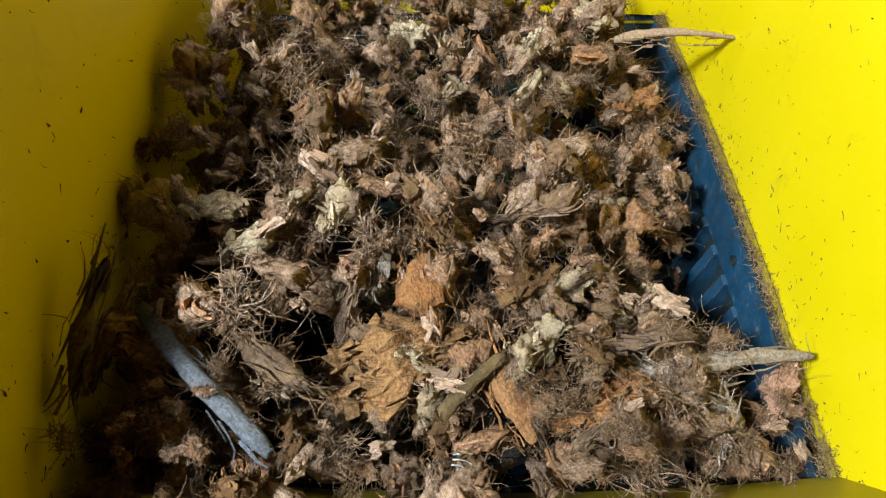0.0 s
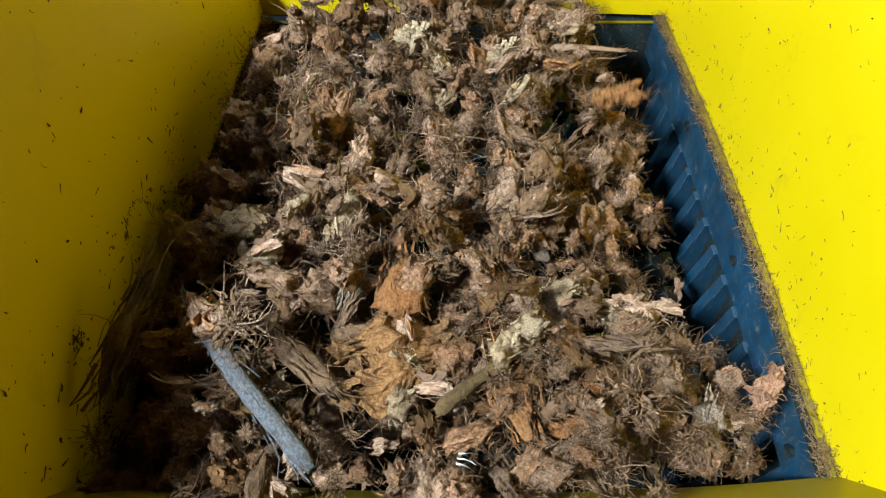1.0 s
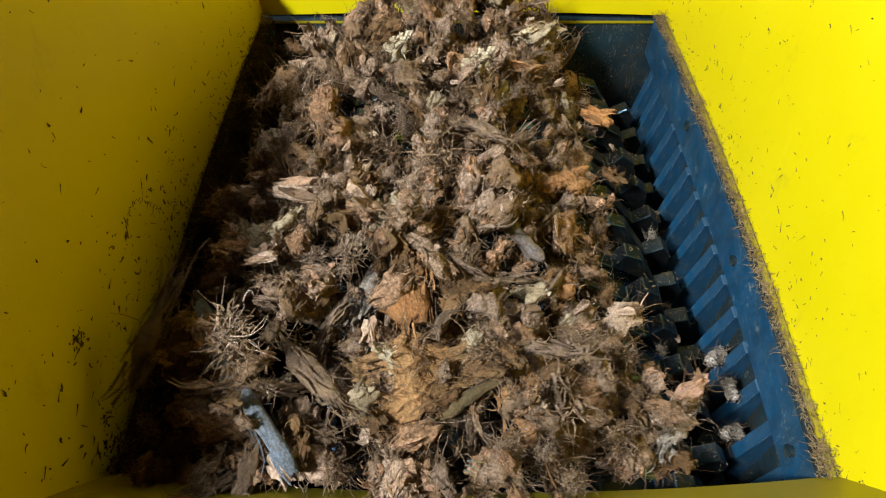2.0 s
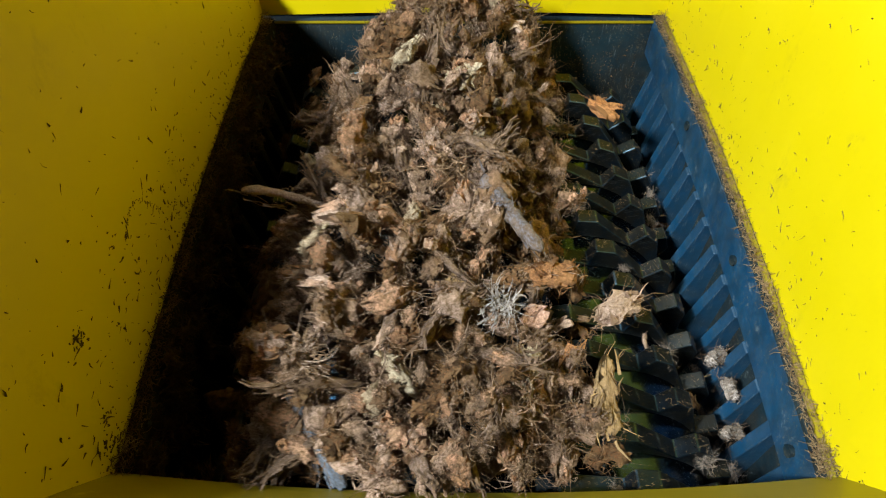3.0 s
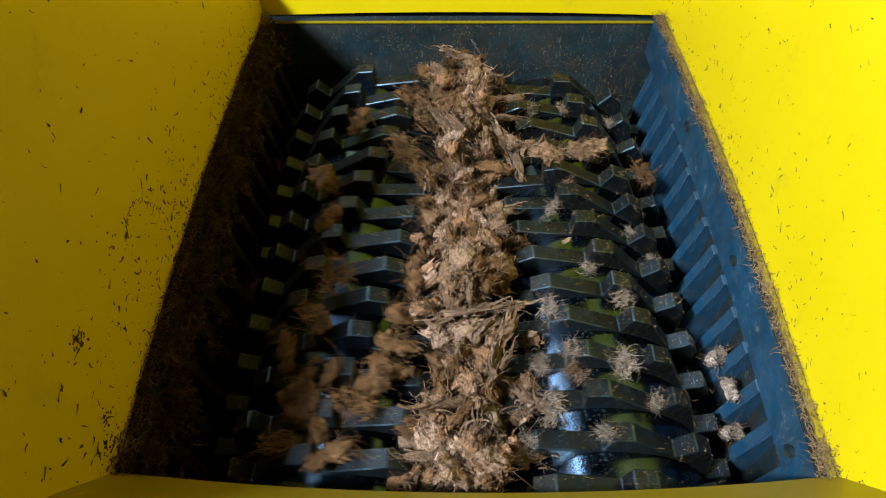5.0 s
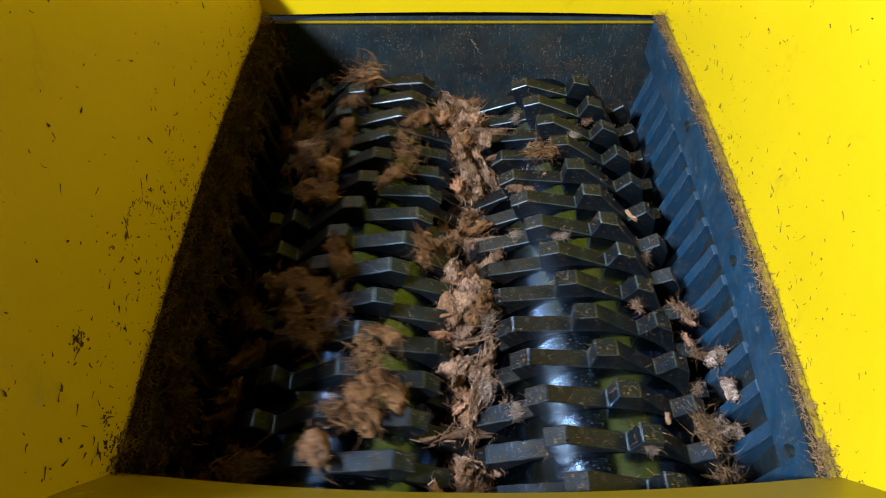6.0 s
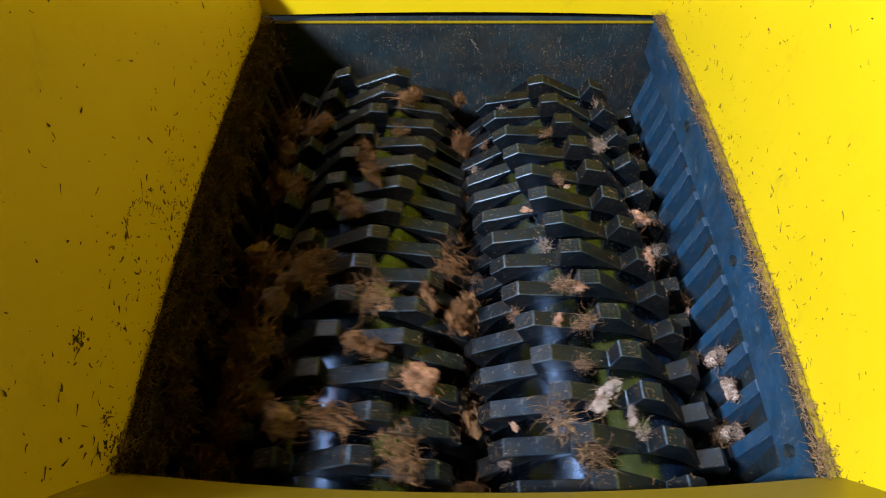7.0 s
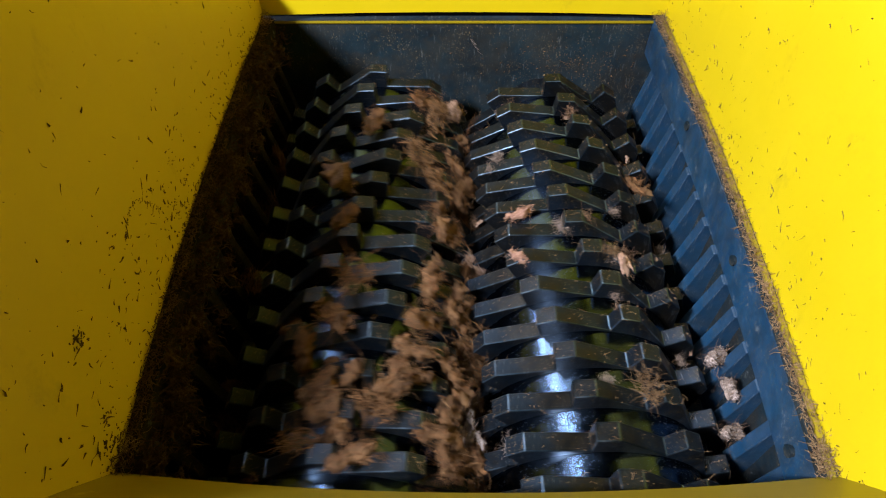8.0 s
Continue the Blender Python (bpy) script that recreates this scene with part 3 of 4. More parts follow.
def heap_place(u, v, t, depth):
    xl, xr, zc, el, er = heap_at(t, v)
    x = (xl + xr) / 2 + u * (xr - xl) / 2
    xr_dent = 0.10 * math.exp(-((v - 0.33) / 0.14) ** 2) * max(0, 1 - t / 2.5)
    x -= xr_dent * max(u, 0)
    edge = el * (1 - 0.5 * v * min(t, 1) if el > 0 else 1) if u < 0 else er
    z = edge + (zc - edge) * (1 - abs(u) ** 2.4)
    wide = min(1, (xr - xl) / 0.4)
    lumps = 0.07 * noise.noise(Vector((u * 3.4, v * 4.6, 1.7))) + 0.045 * noise.noise(Vector((u * 9, v * 11, 4.7)))
    z += lumps * wide - depth
    late = min(max((t - 3.6) / 1.4, 0), 1)
    z += late * (0.075 * noise.noise(Vector((v * 6.5, 0.4 * t, 8.3))) - 0.01)
    x += late * 0.035 * noise.noise(Vector((v * 5.0, 3.1, 0.3 * t)))
    over = 0.11 * (1 - v) ** 5 * min(max(z / 0.12, 0), 1)      # where it lies against the front lip
    return Vector((x, FRONT + 0.008 + v * (0.93 - FRONT) - over, z))


TIMES = [0.0, 0.4, 0.8, 1.2, 1.7, 2.2, 2.7, 3.1, 3.5, 3.9, 4.3, 4.7, 5.2, 5.8, 6.4, 7.2, 8.0]


def heap_chunks():
    rng = random.Random(7)
    nu, nv = 24, 28
    bag = HUSKS * 5 + LUMPS * 6 + TUFTS * 3 + STRIPS + CHIPS * 2 + CREAMS * 2 + RUSSETS
    for layer in range(2):
        for i in range(nu):
            for j in range(nv):
                u = (i + 0.5 + rng.uniform(-.55, .55)) / nu * 2 - 1
                v = (j + 0.3 + rng.uniform(-.55, .55)) / nv
                if rng.random() < ((0.16, 0.50)[layer] if j > 3 else 0.1):
                    continue
                # the moment when it slips under the others
                life = 0.6 + 4.0 * rng.random() ** 0.8 if layer == 0 else 2.5 + 4.5 * rng.random()
                d0 = rng.uniform(0.0, 0.035) if layer == 0 else rng.uniform(0.05, 0.11)
                proto = rng.choice(bag if layer == 0 else HUSKS * 2 + LUMPS + RUSSETS * 2 + STRIPS)
                e = Euler((rng.uniform(-1.2, 1.2), rng.uniform(-1.1, 1.1), rng.uniform(0, 6.3)))
                spin = Vector((rng.gauss(0, 0.16), rng.gauss(0, 0.2), rng.gauss(0, 0.12)))
                wob = rng.uniform(0, 6.3)
                rows = []
                for t in TIMES:
                    depth = d0
                    if layer == 1:
                        depth = max(0.004, d0 - 0.02 * t)
                    if t > life:
                        depth += 0.09 * (t - life) ** 1.2
                    p = heap_place(u, v, t, depth)
                    p.x += 0.006 * math.sin(1.9 * t + wob) + 0.024 * math.sin(wob * 3) * min(t / 4, 1)
                    p.z += 0.004 * math.sin(2.6 * t + 2 * wob)
                    p.z = max(p.z, -0.50)
                    q = Euler((e.x + spin.x * t, e.y + spin.y * t, e.z + spin.z * t)).to_matrix().to_4x4()
                    rows.append((t, Matrix.Translation(p) @ q))
                ob = take(proto, rows[0][1], rng.choice(((0.46, 0.55, 0.65, 0.75, 0.86, 1.0, 1.15, 1.4), (0.8, 0.95, 1.1, 1.3))[layer]) * rng.uniform(0.9, 1.1))
                KEYED.append((ob, rows))


def riders(side, count, seed, bag, lo, hi):
    """Pieces caught on the cutter discs, carried round with them."""
    rng = random.Random(seed)
    for _ in range(count):
        y = rng.uniform(FRONT - 0.02, 0.895)
        a0 = rng.uniform(0, 2 * math.pi)
        r = rng.uniform(lo, hi)
        e = Euler((rng.uniform(-0.6, 0.6), rng.uniform(-0.6, 0.6), rng.uniform(0, 6.3))).to_matrix().to_4x4()
        rows = []
        for k in range(41):
            t = 0.2 * k
            a = a0 + turned(side, t)
            p = Vector((side * AXIS_X + math.sin(a) * r, y, AXIS_Z + math.cos(a) * r))
            rows.append((t, Matrix.Translation(p) @ Matrix.Rotation(a, 4, "Y") @ e))
        KEYED.append((take(rng.choice(bag), rows[0][1], rng.uniform(0.6, 1.05) * (1.0 if side < 0 else 0.62)), rows))


heap_chunks()
riders(-1, 16, 11, RUSSETS * 5 + RTUFTS * 2 + TUFTS[:1] + CHIPS[:1], 0.148, 0.178)
riders(1, 72, 12, TUFTS * 2 + GREYTUFTS * 3 + CHIPS, 0.142, 0.166)


def caught(side, seed, pieces):
    """Pieces known one by one: prototype, seconds, angle from the top towards +x, y, size."""
    rng = random.Random(seed)
    for proto, t0, ang, y, size in pieces:
        r = 0.172
        e = Euler((rng.uniform(-0.5, 0.5), rng.uniform(-0.5, 0.5), rng.uniform(0, 6.3))).to_matrix().to_4x4()
        rows = []
        for k in range(41):
            t = 0.2 * k
            a = ang + turned(side, t) - turned(side, t0)
            p = Vector((side * AXIS_X + math.sin(a) * r, y, AXIS_Z + math.cos(a) * r))
            rows.append((t, Matrix.Translation(p) @ Matrix.Rotation(a, 4, "Y") @ e))
        KEYED.append((take(proto, rows[0][1], size), rows))


WHITE_LUMP = husk_chunk(60, WHITE, FIBRE, "white_pith_lump", "crumbly white pith lump caught on a cutter")
PINK_LUMP = husk_chunk(61, PINK, FIBRE, "pink_husk_lump", "pinkish tan husk lump with combed fibres")
STRAW = fibre_tuft(62, STRAWFIB, "bundle of pale straw fibres lying across the cutters")
caught(1, 21, [
    (WHITE_LUMP, 7.0, -0.044, 0.316, 1.0), (STRAW, 7.0, -0.349, 0.295, 1.15), (PINK_LUMP, 7.0, 0.585, 0.607, 0.85), (PINK_LUMP, 7.0, 0.55, 0.532, 0.62),
    (PINK_LUMP, 7.0, -0.096, 0.466, 0.5), (TUFTS[0], 7.0, -0.096, 0.414, 0.7), (STRAW, 8.0, 0.271, 0.331, 1.0), (CHIPS[0], 8.0, 0.288, 0.507, 0.8),
    (STRAW, 8.0, 0.192, 0.528, 0.6), (RUSSETS[0], 8.0, 0.62, 0.672, 0.9), (STRAW, 7.0, -0.175, 0.251, 0.9), (RTUFTS[0], 6.4, -0.681, 0.721, 1.1),
    (TUFTS[1], 6.5, 0.34, 0.471, 0.8), (PINK_LUMP, 6.5, 0.262, 0.422, 0.45), (WHITE_LUMP, 8.0, -0.977, 0.294, 0.5)])
RIGHT_EARLY = [(4.5, 0.061, 0.361), (4.5, -0.087, 0.275), (4.5, 0.637, 0.359), (4.5, 0.428, 0.276), (4.5, 0.297, 0.38), (4.5, 0.113, 0.313), (4.5, 0.497, 0.497), (4.5, 0.707, 0.451), (4.5, 0.166, 0.44)]
caught(1, 23, [(GREYTUFTS[k % 2], *q, 0.55 + 0.15 * (k % 3)) for k, q in enumerate(RIGHT_EARLY)])
LEFT_BIG = [(8.0, 1.178, 0.433), (8.0, 0.41, 0.347), (8.0, 0.279, 0.308), (8.0, -0.079, 0.311), (8.0, 0.838, 0.266), (6.5, 0.576, 0.483), (6.5, -0.131, 0.471), (6.5, 0.515, 0.786), (6.5, 0.0, 0.839)]
LEFT_SMALL = [(8.0, -0.052, 0.42), (8.0, -0.244, 0.377), (8.0, 0.681, 0.835), (8.0, 0.079, 0.784), (8.0, 0.524, 0.728), (8.0, -0.175, 0.662), (8.0, 1.073, 0.709),
              (8.0, 0.052, 0.483), (8.0, 0.663, 0.499), (8.0, 0.166, 0.25), (7.0, 0.183, 0.455), (7.0, 0.183, 0.384), (7.0, 0.0, 0.292), (7.0, 0.602, 0.349),
              (7.0, 1.134, 0.482), (7.0, 0.89, 0.551), (7.0, 0.07, 0.689), (7.0, 0.393, 0.858), (7.0, 0.471, 0.257), (7.0, -0.052, 0.605), (7.0, -0.271, 0.493),
              (6.5, 0.637, 0.734), (6.5, 0.759, 0.641), (6.5, 0.89, 0.407), (6.5, 0.131, 0.339), (6.5, 0.035, 0.243), (6.5, 0.55, 0.247), (6.5, 0.279, 0.394)]
LEFT_EARLY = [(4.5, 0.052, 0.84), (4.5, -0.148, 0.759), (4.5, 0.297, 0.691), (4.5, 0.096, 0.554), (4.5, -0.07, 0.497), (4.5, -0.209, 0.384), (4.5, 0.279, 0.364), (4.5, 0.157, 0.244), (4.5, 0.253, 0.307), (4.5, -1.169, 0.584), (4.5, -0.559, 0.39), (4.5, -0.349, 0.637), (4.5, 0.271, 0.778)]
LEFT_SIX = [(6.0, -0.57, 0.864), (6.0, -0.18, 0.833), (6.0, -0.48, 0.77), (6.0, -0.18, 0.751), (6.0, -0.56, 0.713), (6.0, -0.29, 0.681), (6.0, -0.32, 0.477), (6.0, -0.11, 0.429), (6.0, -0.37, 0.428), (6.0, 0.31, 0.402), (6.0, 0.21, 0.361), (6.0, 0.2, 0.305), (6.0, 0.06, 0.297), (6.0, -0.06, 0.259), (6.0, 0.34, 0.329), (6.0, -0.05, 0.904), (6.0, 0.49, 0.812), (6.0, 0.26, 0.668), (6.0, 0.39, 0.725), (6.0, -0.08, 0.517), (6.0, 0.59, 0.55)]
LEFT_LATE = [(7.5, -0.26, 0.881), (7.5, -0.57, 0.864), (7.5, 0.19, 0.855), (7.5, 0.03, 0.748), (7.5, -0.09, 0.687), (7.5, -0.41, 0.688), (7.5, 0.61, 0.797), (7.5, 0.51, 0.673), (7.5, 0.11, 0.577), (7.5, -0.28, 0.602), (7.5, 0.3, 0.542), (7.5, 0.18, 0.51), (7.5, -0.23, 0.474), (7.5, -0.0, 0.463), (7.5, -0.53, 0.435), (7.5, 0.07, 0.405), (7.5, 0.56, 0.463), (7.5, 0.71, 0.501), (7.5, 0.52, 0.403), (7.5, -0.14, 0.36), (7.5, 0.21, 0.361), (7.5, 0.41, 0.352), (7.5, -0.25, 0.305), (7.5, 0.31, 0.301), (7.5, 0.79, 0.292), (7.5, -0.07, 0.271), (7.5, 0.19, 0.254)]
MIXED = RUSSETS + RTUFTS + HUSKS[:1]
CLUMP = random.Random(9)
caught(-1, 22, [((RUSSETS + RTUFTS[:1])[(2 * k + 3 * n) % 5], t, a + CLUMP.gauss(0, 0.14) * min(n, 1), y + CLUMP.gauss(0, 0.032) * min(n, 1), (1.15, 1.0, 0.85, 0.95)[n]) for k, (t, a, y) in enumerate(LEFT_BIG) for n in range(4)] + [(MIXED[(3 * k) % 8], *q, 1.4) for k, q in enumerate(LEFT_SMALL)]
       + [(MIXED[(3 * k) % 8], *q, 1.15 + 0.12 * (k % 4)) for k, q in enumerate(LEFT_SIX + LEFT_LATE)]
       + [(RUSSETS[k % 4], *q, 1.15) for k, q in enumerate(LEFT_EARLY)])


def hero(ob, size, turn, rows, tilt=0.0, roll=0.0, sink=1.3):
    """One piece of the heap with a way of its own; then it sinks into the nip."""
    rows = list(rows)
    seen = rows[0][0] if rows[0][0] < 1 else rows[0][0] + 0.6
    if rows[0][0] > 0:      # before it shows it lies deeper in the heap
        t, x, y, z = rows[0]
        rows = [(0.0, x * 1.15, y, z - 0.03), (t * 0.6, x * 1.05, y, z - 0.035)] + rows
    t, x, y, z = rows[-1]
    if t + 2 * sink < 8:
        rows += [(t + sink * 0.5, x * 0.75, y, z - 0.05), (t + sink, x * 0.35, y, -0.20), (t + 2 * sink, 0.0, y, -0.45), (8.0, 0.0, y, -0.47)]
    keys = []
    for t, x, y, z in rows:
        keys.append((t, pose(x, y, z, tilt + 6 * math.sin(t * 2 + x * 30), roll + 5 * math.sin(t * 1.6 + y * 20), turn - 5 * (t - seen))))
    KEYED.append((take(ob, keys[0][1], size), keys))


def heap_heroes():
    hero(branch("peeled_stick", LILAC, 0.215, 0.0105, "blue-grey peeled stick lying in the heap", 3, 0.25, 0.05, "stick"), 1, -45,
         [(0, -0.243, 0.260, 0.130), (0.4, -0.222, 0.268, 0.125), (1, -0.208, 0.266, 0.115), (1.7, -0.217, 0.271, 0.100), (2.4, -0.231, 0.295, 0.030)])
    hero(husk_chunk(70, TORN, FIBRE, "large_husk", "large torn husk with orange pith and loose fibres", 2.75), 1, 20,
         [(0, -0.069, 0.300, 0.085), (0.5, -0.067, 0.302, 0.08), (1.0, -0.07, 0.305, 0.075), (1.7, -0.059, 0.295, 0.065), (2.8, -0.04, 0.32, -0.02)])
    hero(husk_chunk(71, ORANGE, FIBRE, "round_husk", "rounded orange pith lump", 1.6), 1, 10, [(0, 0.1, 0.255, 0.07), (0.5, 0.1, 0.255, 0.065), (1.0, 0.088, 0.247, 0.05), (1.7, 0.08, 0.25, 0.02)])
    hero(bark_strip(72, ORANGE, FIBRE, 0.11, 0.42, "pith_slab", "upright slab of orange pith", "husk chunk"), 1, 110, [(0, 0.033, 0.267, 0.085), (0.5, 0.034, 0.27, 0.08), (1, 0.034, 0.272, 0.075), (1.7, 0.049, 0.277, 0.06)])
    hero(branch("bare_branch", GREY, 0.225, 0.0165, "pale weathered branch with a broken pointed end", 5, 0.7, 0.06), 1, 6, [(0, 0.232, 0.308, 0.048), (0.4, 0.222, 0.312, 0.036), (0.8, 0.215, 0.326, -0.03), (1.3, 0.15, 0.326, -0.08)], sink=1.0)
    hero(bark_strip(73, GREY, FIBRE, 0.095, 0.3, "split_wood", "pale grey split wood with frayed ends", "wood"), 1, -38, [(0, 0.192, 0.287, 0.065), (0.5, 0.188, 0.292, 0.055), (1.0, 0.168, 0.297, 0.045), (1.7, 0.10, 0.301, 0.02)])
    hero(husk_chunk(74, ORANGE, FIBRE, "orange_husk", "orange fibrous husk chunk", 1.35), 1, -25, [(0, 0.155, 0.282, 0.065), (0.5, 0.153, 0.284, 0.06), (1.0, 0.142, 0.282, 0.05), (1.7, 0.10, 0.304, 0.0)])
    hero(husk_chunk(75, PINK, FIBRE, "pale_husk", "pale pinkish husk lump by the chamber side", 1.5), 1, 60, [(0, 0.315, 0.296, 0.03), (0.5, 0.316, 0.307, 0.02), (1.0, 0.308, 0.302, 0.015), (1.7, 0.262, 0.309, 0.0)])
    hero(bark_strip(76, GREY, FIBRE, 0.07, 0.4, "frayed_husk", "pale frayed husk piece near the front lip", "husk chunk"), 1, 75, [(0, 0.24, 0.255, 0.045), (0.5, 0.238, 0.255, 0.035), (1.0, 0.235, 0.265, 0.02), (1.7, 0.225, 0.27, 0.0)])
    bm = bmesh.new()
    for q in range(3):
        add_hair(bm, (-0.008, 0.004 * q - 0.004, 0.0005 * q), (1, 0.1 * q, 0.1), 0.017, 0.0008, random.Random(q), 0.1, 3)
    hero(tagged(finish("wire_clip", bm, WIRE), "small bright bent wire clip in the husks", "wire clip"), 1, -8, [(0, -0.015, 0.188, 0.125), (1, -0.011, 0.192, 0.115), (1.7, -0.005, 0.193, 0.10)])
    hero(branch("olive_stem", OLIVE, 0.085, 0.007, "short olive stem lying across the husks", 6, 0.2, 0.03, "stem"), 1, 45, [(0, -0.005, 0.264, 0.105), (0.5, -0.004, 0.267, 0.10), (1.0, -0.004, 0.269, 0.095), (1.7, 0.005, 0.276, 0.075)])
    hero(branch("frayed_twig", CHIP, 0.17, 0.009, "thin torn twig sticking out of the heap", 7, 0.75, 0.08, "twig"), 1, 3, [(0, 0.285, 0.774, 0.12), (0.4, 0.262, 0.787, 0.12), (0.8, 0.18, 0.795, 0.10), (1.4, 0.10, 0.80, 0.04)])
    hero(bark_strip(77, BARK, FIBRE, 0.13, 0.17), 1, -38, [(0, -0.186, 0.277, 0.125), (0.4, -0.165, 0.279, 0.120), (1, -0.160, 0.285, 0.110), (1.7, -0.170, 0.289, 0.090)])
    hero(bark_strip(78, BARK, FIBRE, 0.14, 0.2), 1, 75, [(0, -0.326, 0.278, 0.180), (0.5, -0.314, 0.287, 0.165), (1, -0.312, 0.293, 0.150), (1.7, -0.323, 0.308, 0.130)], roll=-30)
    for k, (rows, s) in enumerate((([(0, -0.254, 0.426, 0.165), (0.5, -0.245, 0.428, 0.150), (1, -0.242, 0.434, 0.130), (1.7, -0.248, 0.456, 0.090)], 1.1),
                                   ([(0, -0.216, 0.399, 0.150), (0.5, -0.225, 0.403, 0.140), (1, -0.214, 0.408, 0.120), (1.7, -0.214, 0.432, 0.080)], 1.0),
                                   ([(0, -0.137, 0.435, 0.155), (0.5, -0.138, 0.441, 0.145), (1, -0.135, 0.446, 0.130), (1.7, -0.124, 0.473, 0.090)], 1.15))):
        hero(husk_chunk(80 + k, CREAM, FIBRE, "cream_husk", "cream-coloured fluffy husk chunk", 1.25), s, 40 * k, rows)
    hero(bark_strip(83, ORANGE, FIBRE, 0.10, 0.45, "tan_slab", "folded tan husk slab", "husk chunk"), 1, 100, [(0, -0.051, 0.372, 0.115), (0.5, -0.054, 0.375, 0.11), (1, -0.072, 0.375, 0.10), (1.7, -0.07, 0.382, 0.085)])
    hero(bark_strip(84, GREY, FIBRE, 0.10, 0.22), 1, 80, [(0, -0.094, 0.406, 0.11), (0.5, -0.103, 0.402, 0.105), (1, -0.119, 0.402, 0.095), (1.7, -0.12, 0.402, 0.075)])
    hero(husk_chunk(85, ORANGE, FIBRE, "orange_husk", "orange fibrous husk chunk", 1.35), 1, 20, [(0.9, 0.20, 0.707, 0.10), (1.2, 0.184, 0.605, 0.08), (1.5, 0.165, 0.595, 0.06), (1.7, 0.14, 0.584, 0.05)])
    hero(branch("bent_stick", CHIP, 0.19, 0.008, "thin bent stick with torn bark", 8, 0.7, 0.12, "stick"), 1, -18, [(2.8, -0.22, 0.56, 0.02), (3.2, -0.205, 0.55, 0.015), (3.5, -0.20, 0.553, 0.01), (3.9, -0.15, 0.561, -0.03), (4.4, -0.08, 0.582, -0.10)])
    hero(fibre_tuft(86, WHITE, "fluffy pale fibre tuft on the ridge"), 1.2, 40, [(2.8, 0.028, 0.386, 0.055), (3.5, 0.034, 0.38, 0.05), (3.9, 0.032, 0.392, 0.01), (4.4, 0.02, 0.40, -0.08)])
    hero(husk_chunk(87, CREAM, FIBRE, "cream_husk", "cream-coloured fluffy husk chunk", 1.5), 1, 80, [(2.8, 0.05, 0.306, 0.04), (3.5, 0.057, 0.307, 0.035), (3.9, 0.054, 0.312, 0.005), (4.4, 0.03, 0.315, -0.08)])
    hero(bark_strip(88, YELLOWISH, FIBRE, 0.09, 0.35, "pale_stalk", "pale yellow split stalk", "stalk"), 1, 85, [(2.8, 0.14, 0.294, 0.02), (3.5, 0.12, 0.289, 0.015), (3.9, 0.08, 0.285, -0.02), (4.4, 0.04, 0.285, -0.09)])
    hero(husk_chunk(89, CHIP, FIBRE, "pale_husk", "angular pale tan husk block", 1.35), 1, 30, [(2.8, 0.170, 0.404, 0.02), (3.5, 0.152, 0.406, 0.015), (3.9, 0.119, 0.429, -0.02), (4.4, 0.06, 0.43, -0.08)])
    hero(branch("grey_stem", SLATE, 0.12, 0.012, "slate-grey flattened stem in the ridge", 9, 0.3, 0.04, "stem"), 1, -62, [(2.8, 0.044, 0.49, 0.085), (3.5, 0.05, 0.489, 0.065), (3.9, 0.042, 0.495, 0.03), (4.4, 0.03, 0.50, -0.06)])
    hero(wood_chip(90, ORANGE, "orange-tan chip slipping down the ridge", 0.06, "orange_chip"), 1, -50, [(2.8, 0.19, 0.76, 0.03), (3.2, 0.215, 0.741, 0.0), (3.5, 0.203, 0.705, -0.01), (3.9, 0.159, 0.71, -0.02), (4.4, 0.09, 0.71, -0.07)])
    hero(husk_chunk(91, ORANGE, FIBRE, "orange_husk", "orange fibrous husk chunk", 1.2), 1, 0, [(2.8, 0.089, 0.422, 0.055), (3.5, 0.084, 0.427, 0.05), (3.9, 0.069, 0.439, 0.0), (4.4, 0.04, 0.44, -0.06)])
    hero(bark_strip(92, CHIP, FIBRE, 0.075, 0.5, "tan_wedge", "tan wedge of husk by the front lip", "husk chunk"), 1, 12, [(3.5, 0.115, 0.273, 0.0), (4.3, 0.1, 0.267, 0.0), (4.7, 0.08, 0.269, -0.03), (5.1, 0.05, 0.27, -0.09)])
    hero(wood_chip(93, PINK, "pale pink chip on the ridge", 0.045, "pink_chip"), 1, 20, [(3.5, 0.07, 0.385, 0.04), (3.9, 0.058, 0.385, 0.03), (4.5, 0.046, 0.41, -0.02), (4.9, 0.03, 0.41, -0.08)])
    hero(wood_chip(94, ORANGE, "orange chip on the ridge", 0.05, "orange_chip"), 1, 60, [(3.5, 0.105, 0.346, 0.02), (3.9, 0.095, 0.346, 0.01), (4.5, 0.073, 0.356, -0.02), (4.8, 0.055, 0.354, -0.07)])
    hero(husk_chunk(95, YELLOWISH, FIBRE, "yellow_husk", "yellowish tan husk chunk", 1.2), 1, 30, [(3.5, -0.02, 0.50, 0.04), (3.9, -0.022, 0.513, 0.03), (4.5, -0.027, 0.524, -0.01), (4.9, -0.015, 0.52, -0.07)])
    hero(husk_chunk(96, YELLOWISH, FIBRE, "yellow_husk", "yellowish tan husk chunk", 1.3), 1, -60, [(3.5, -0.02, 0.46, 0.03), (3.9, -0.022, 0.466, 0.02), (4.5, -0.029, 0.464, -0.02), (4.9, -0.015, 0.46, -0.08)])
    hero(husk_chunk(97, HUSK, FIBRE, "matted_husk", "matted brown husk clump on the cutters", 1.5), 1, -15, [(3.4, 0.318, 0.71, -0.17), (3.9, 0.25, 0.71, 0.0), (4.5, 0.175, 0.70, 0.005), (4.9, 0.12, 0.70, -0.01)])
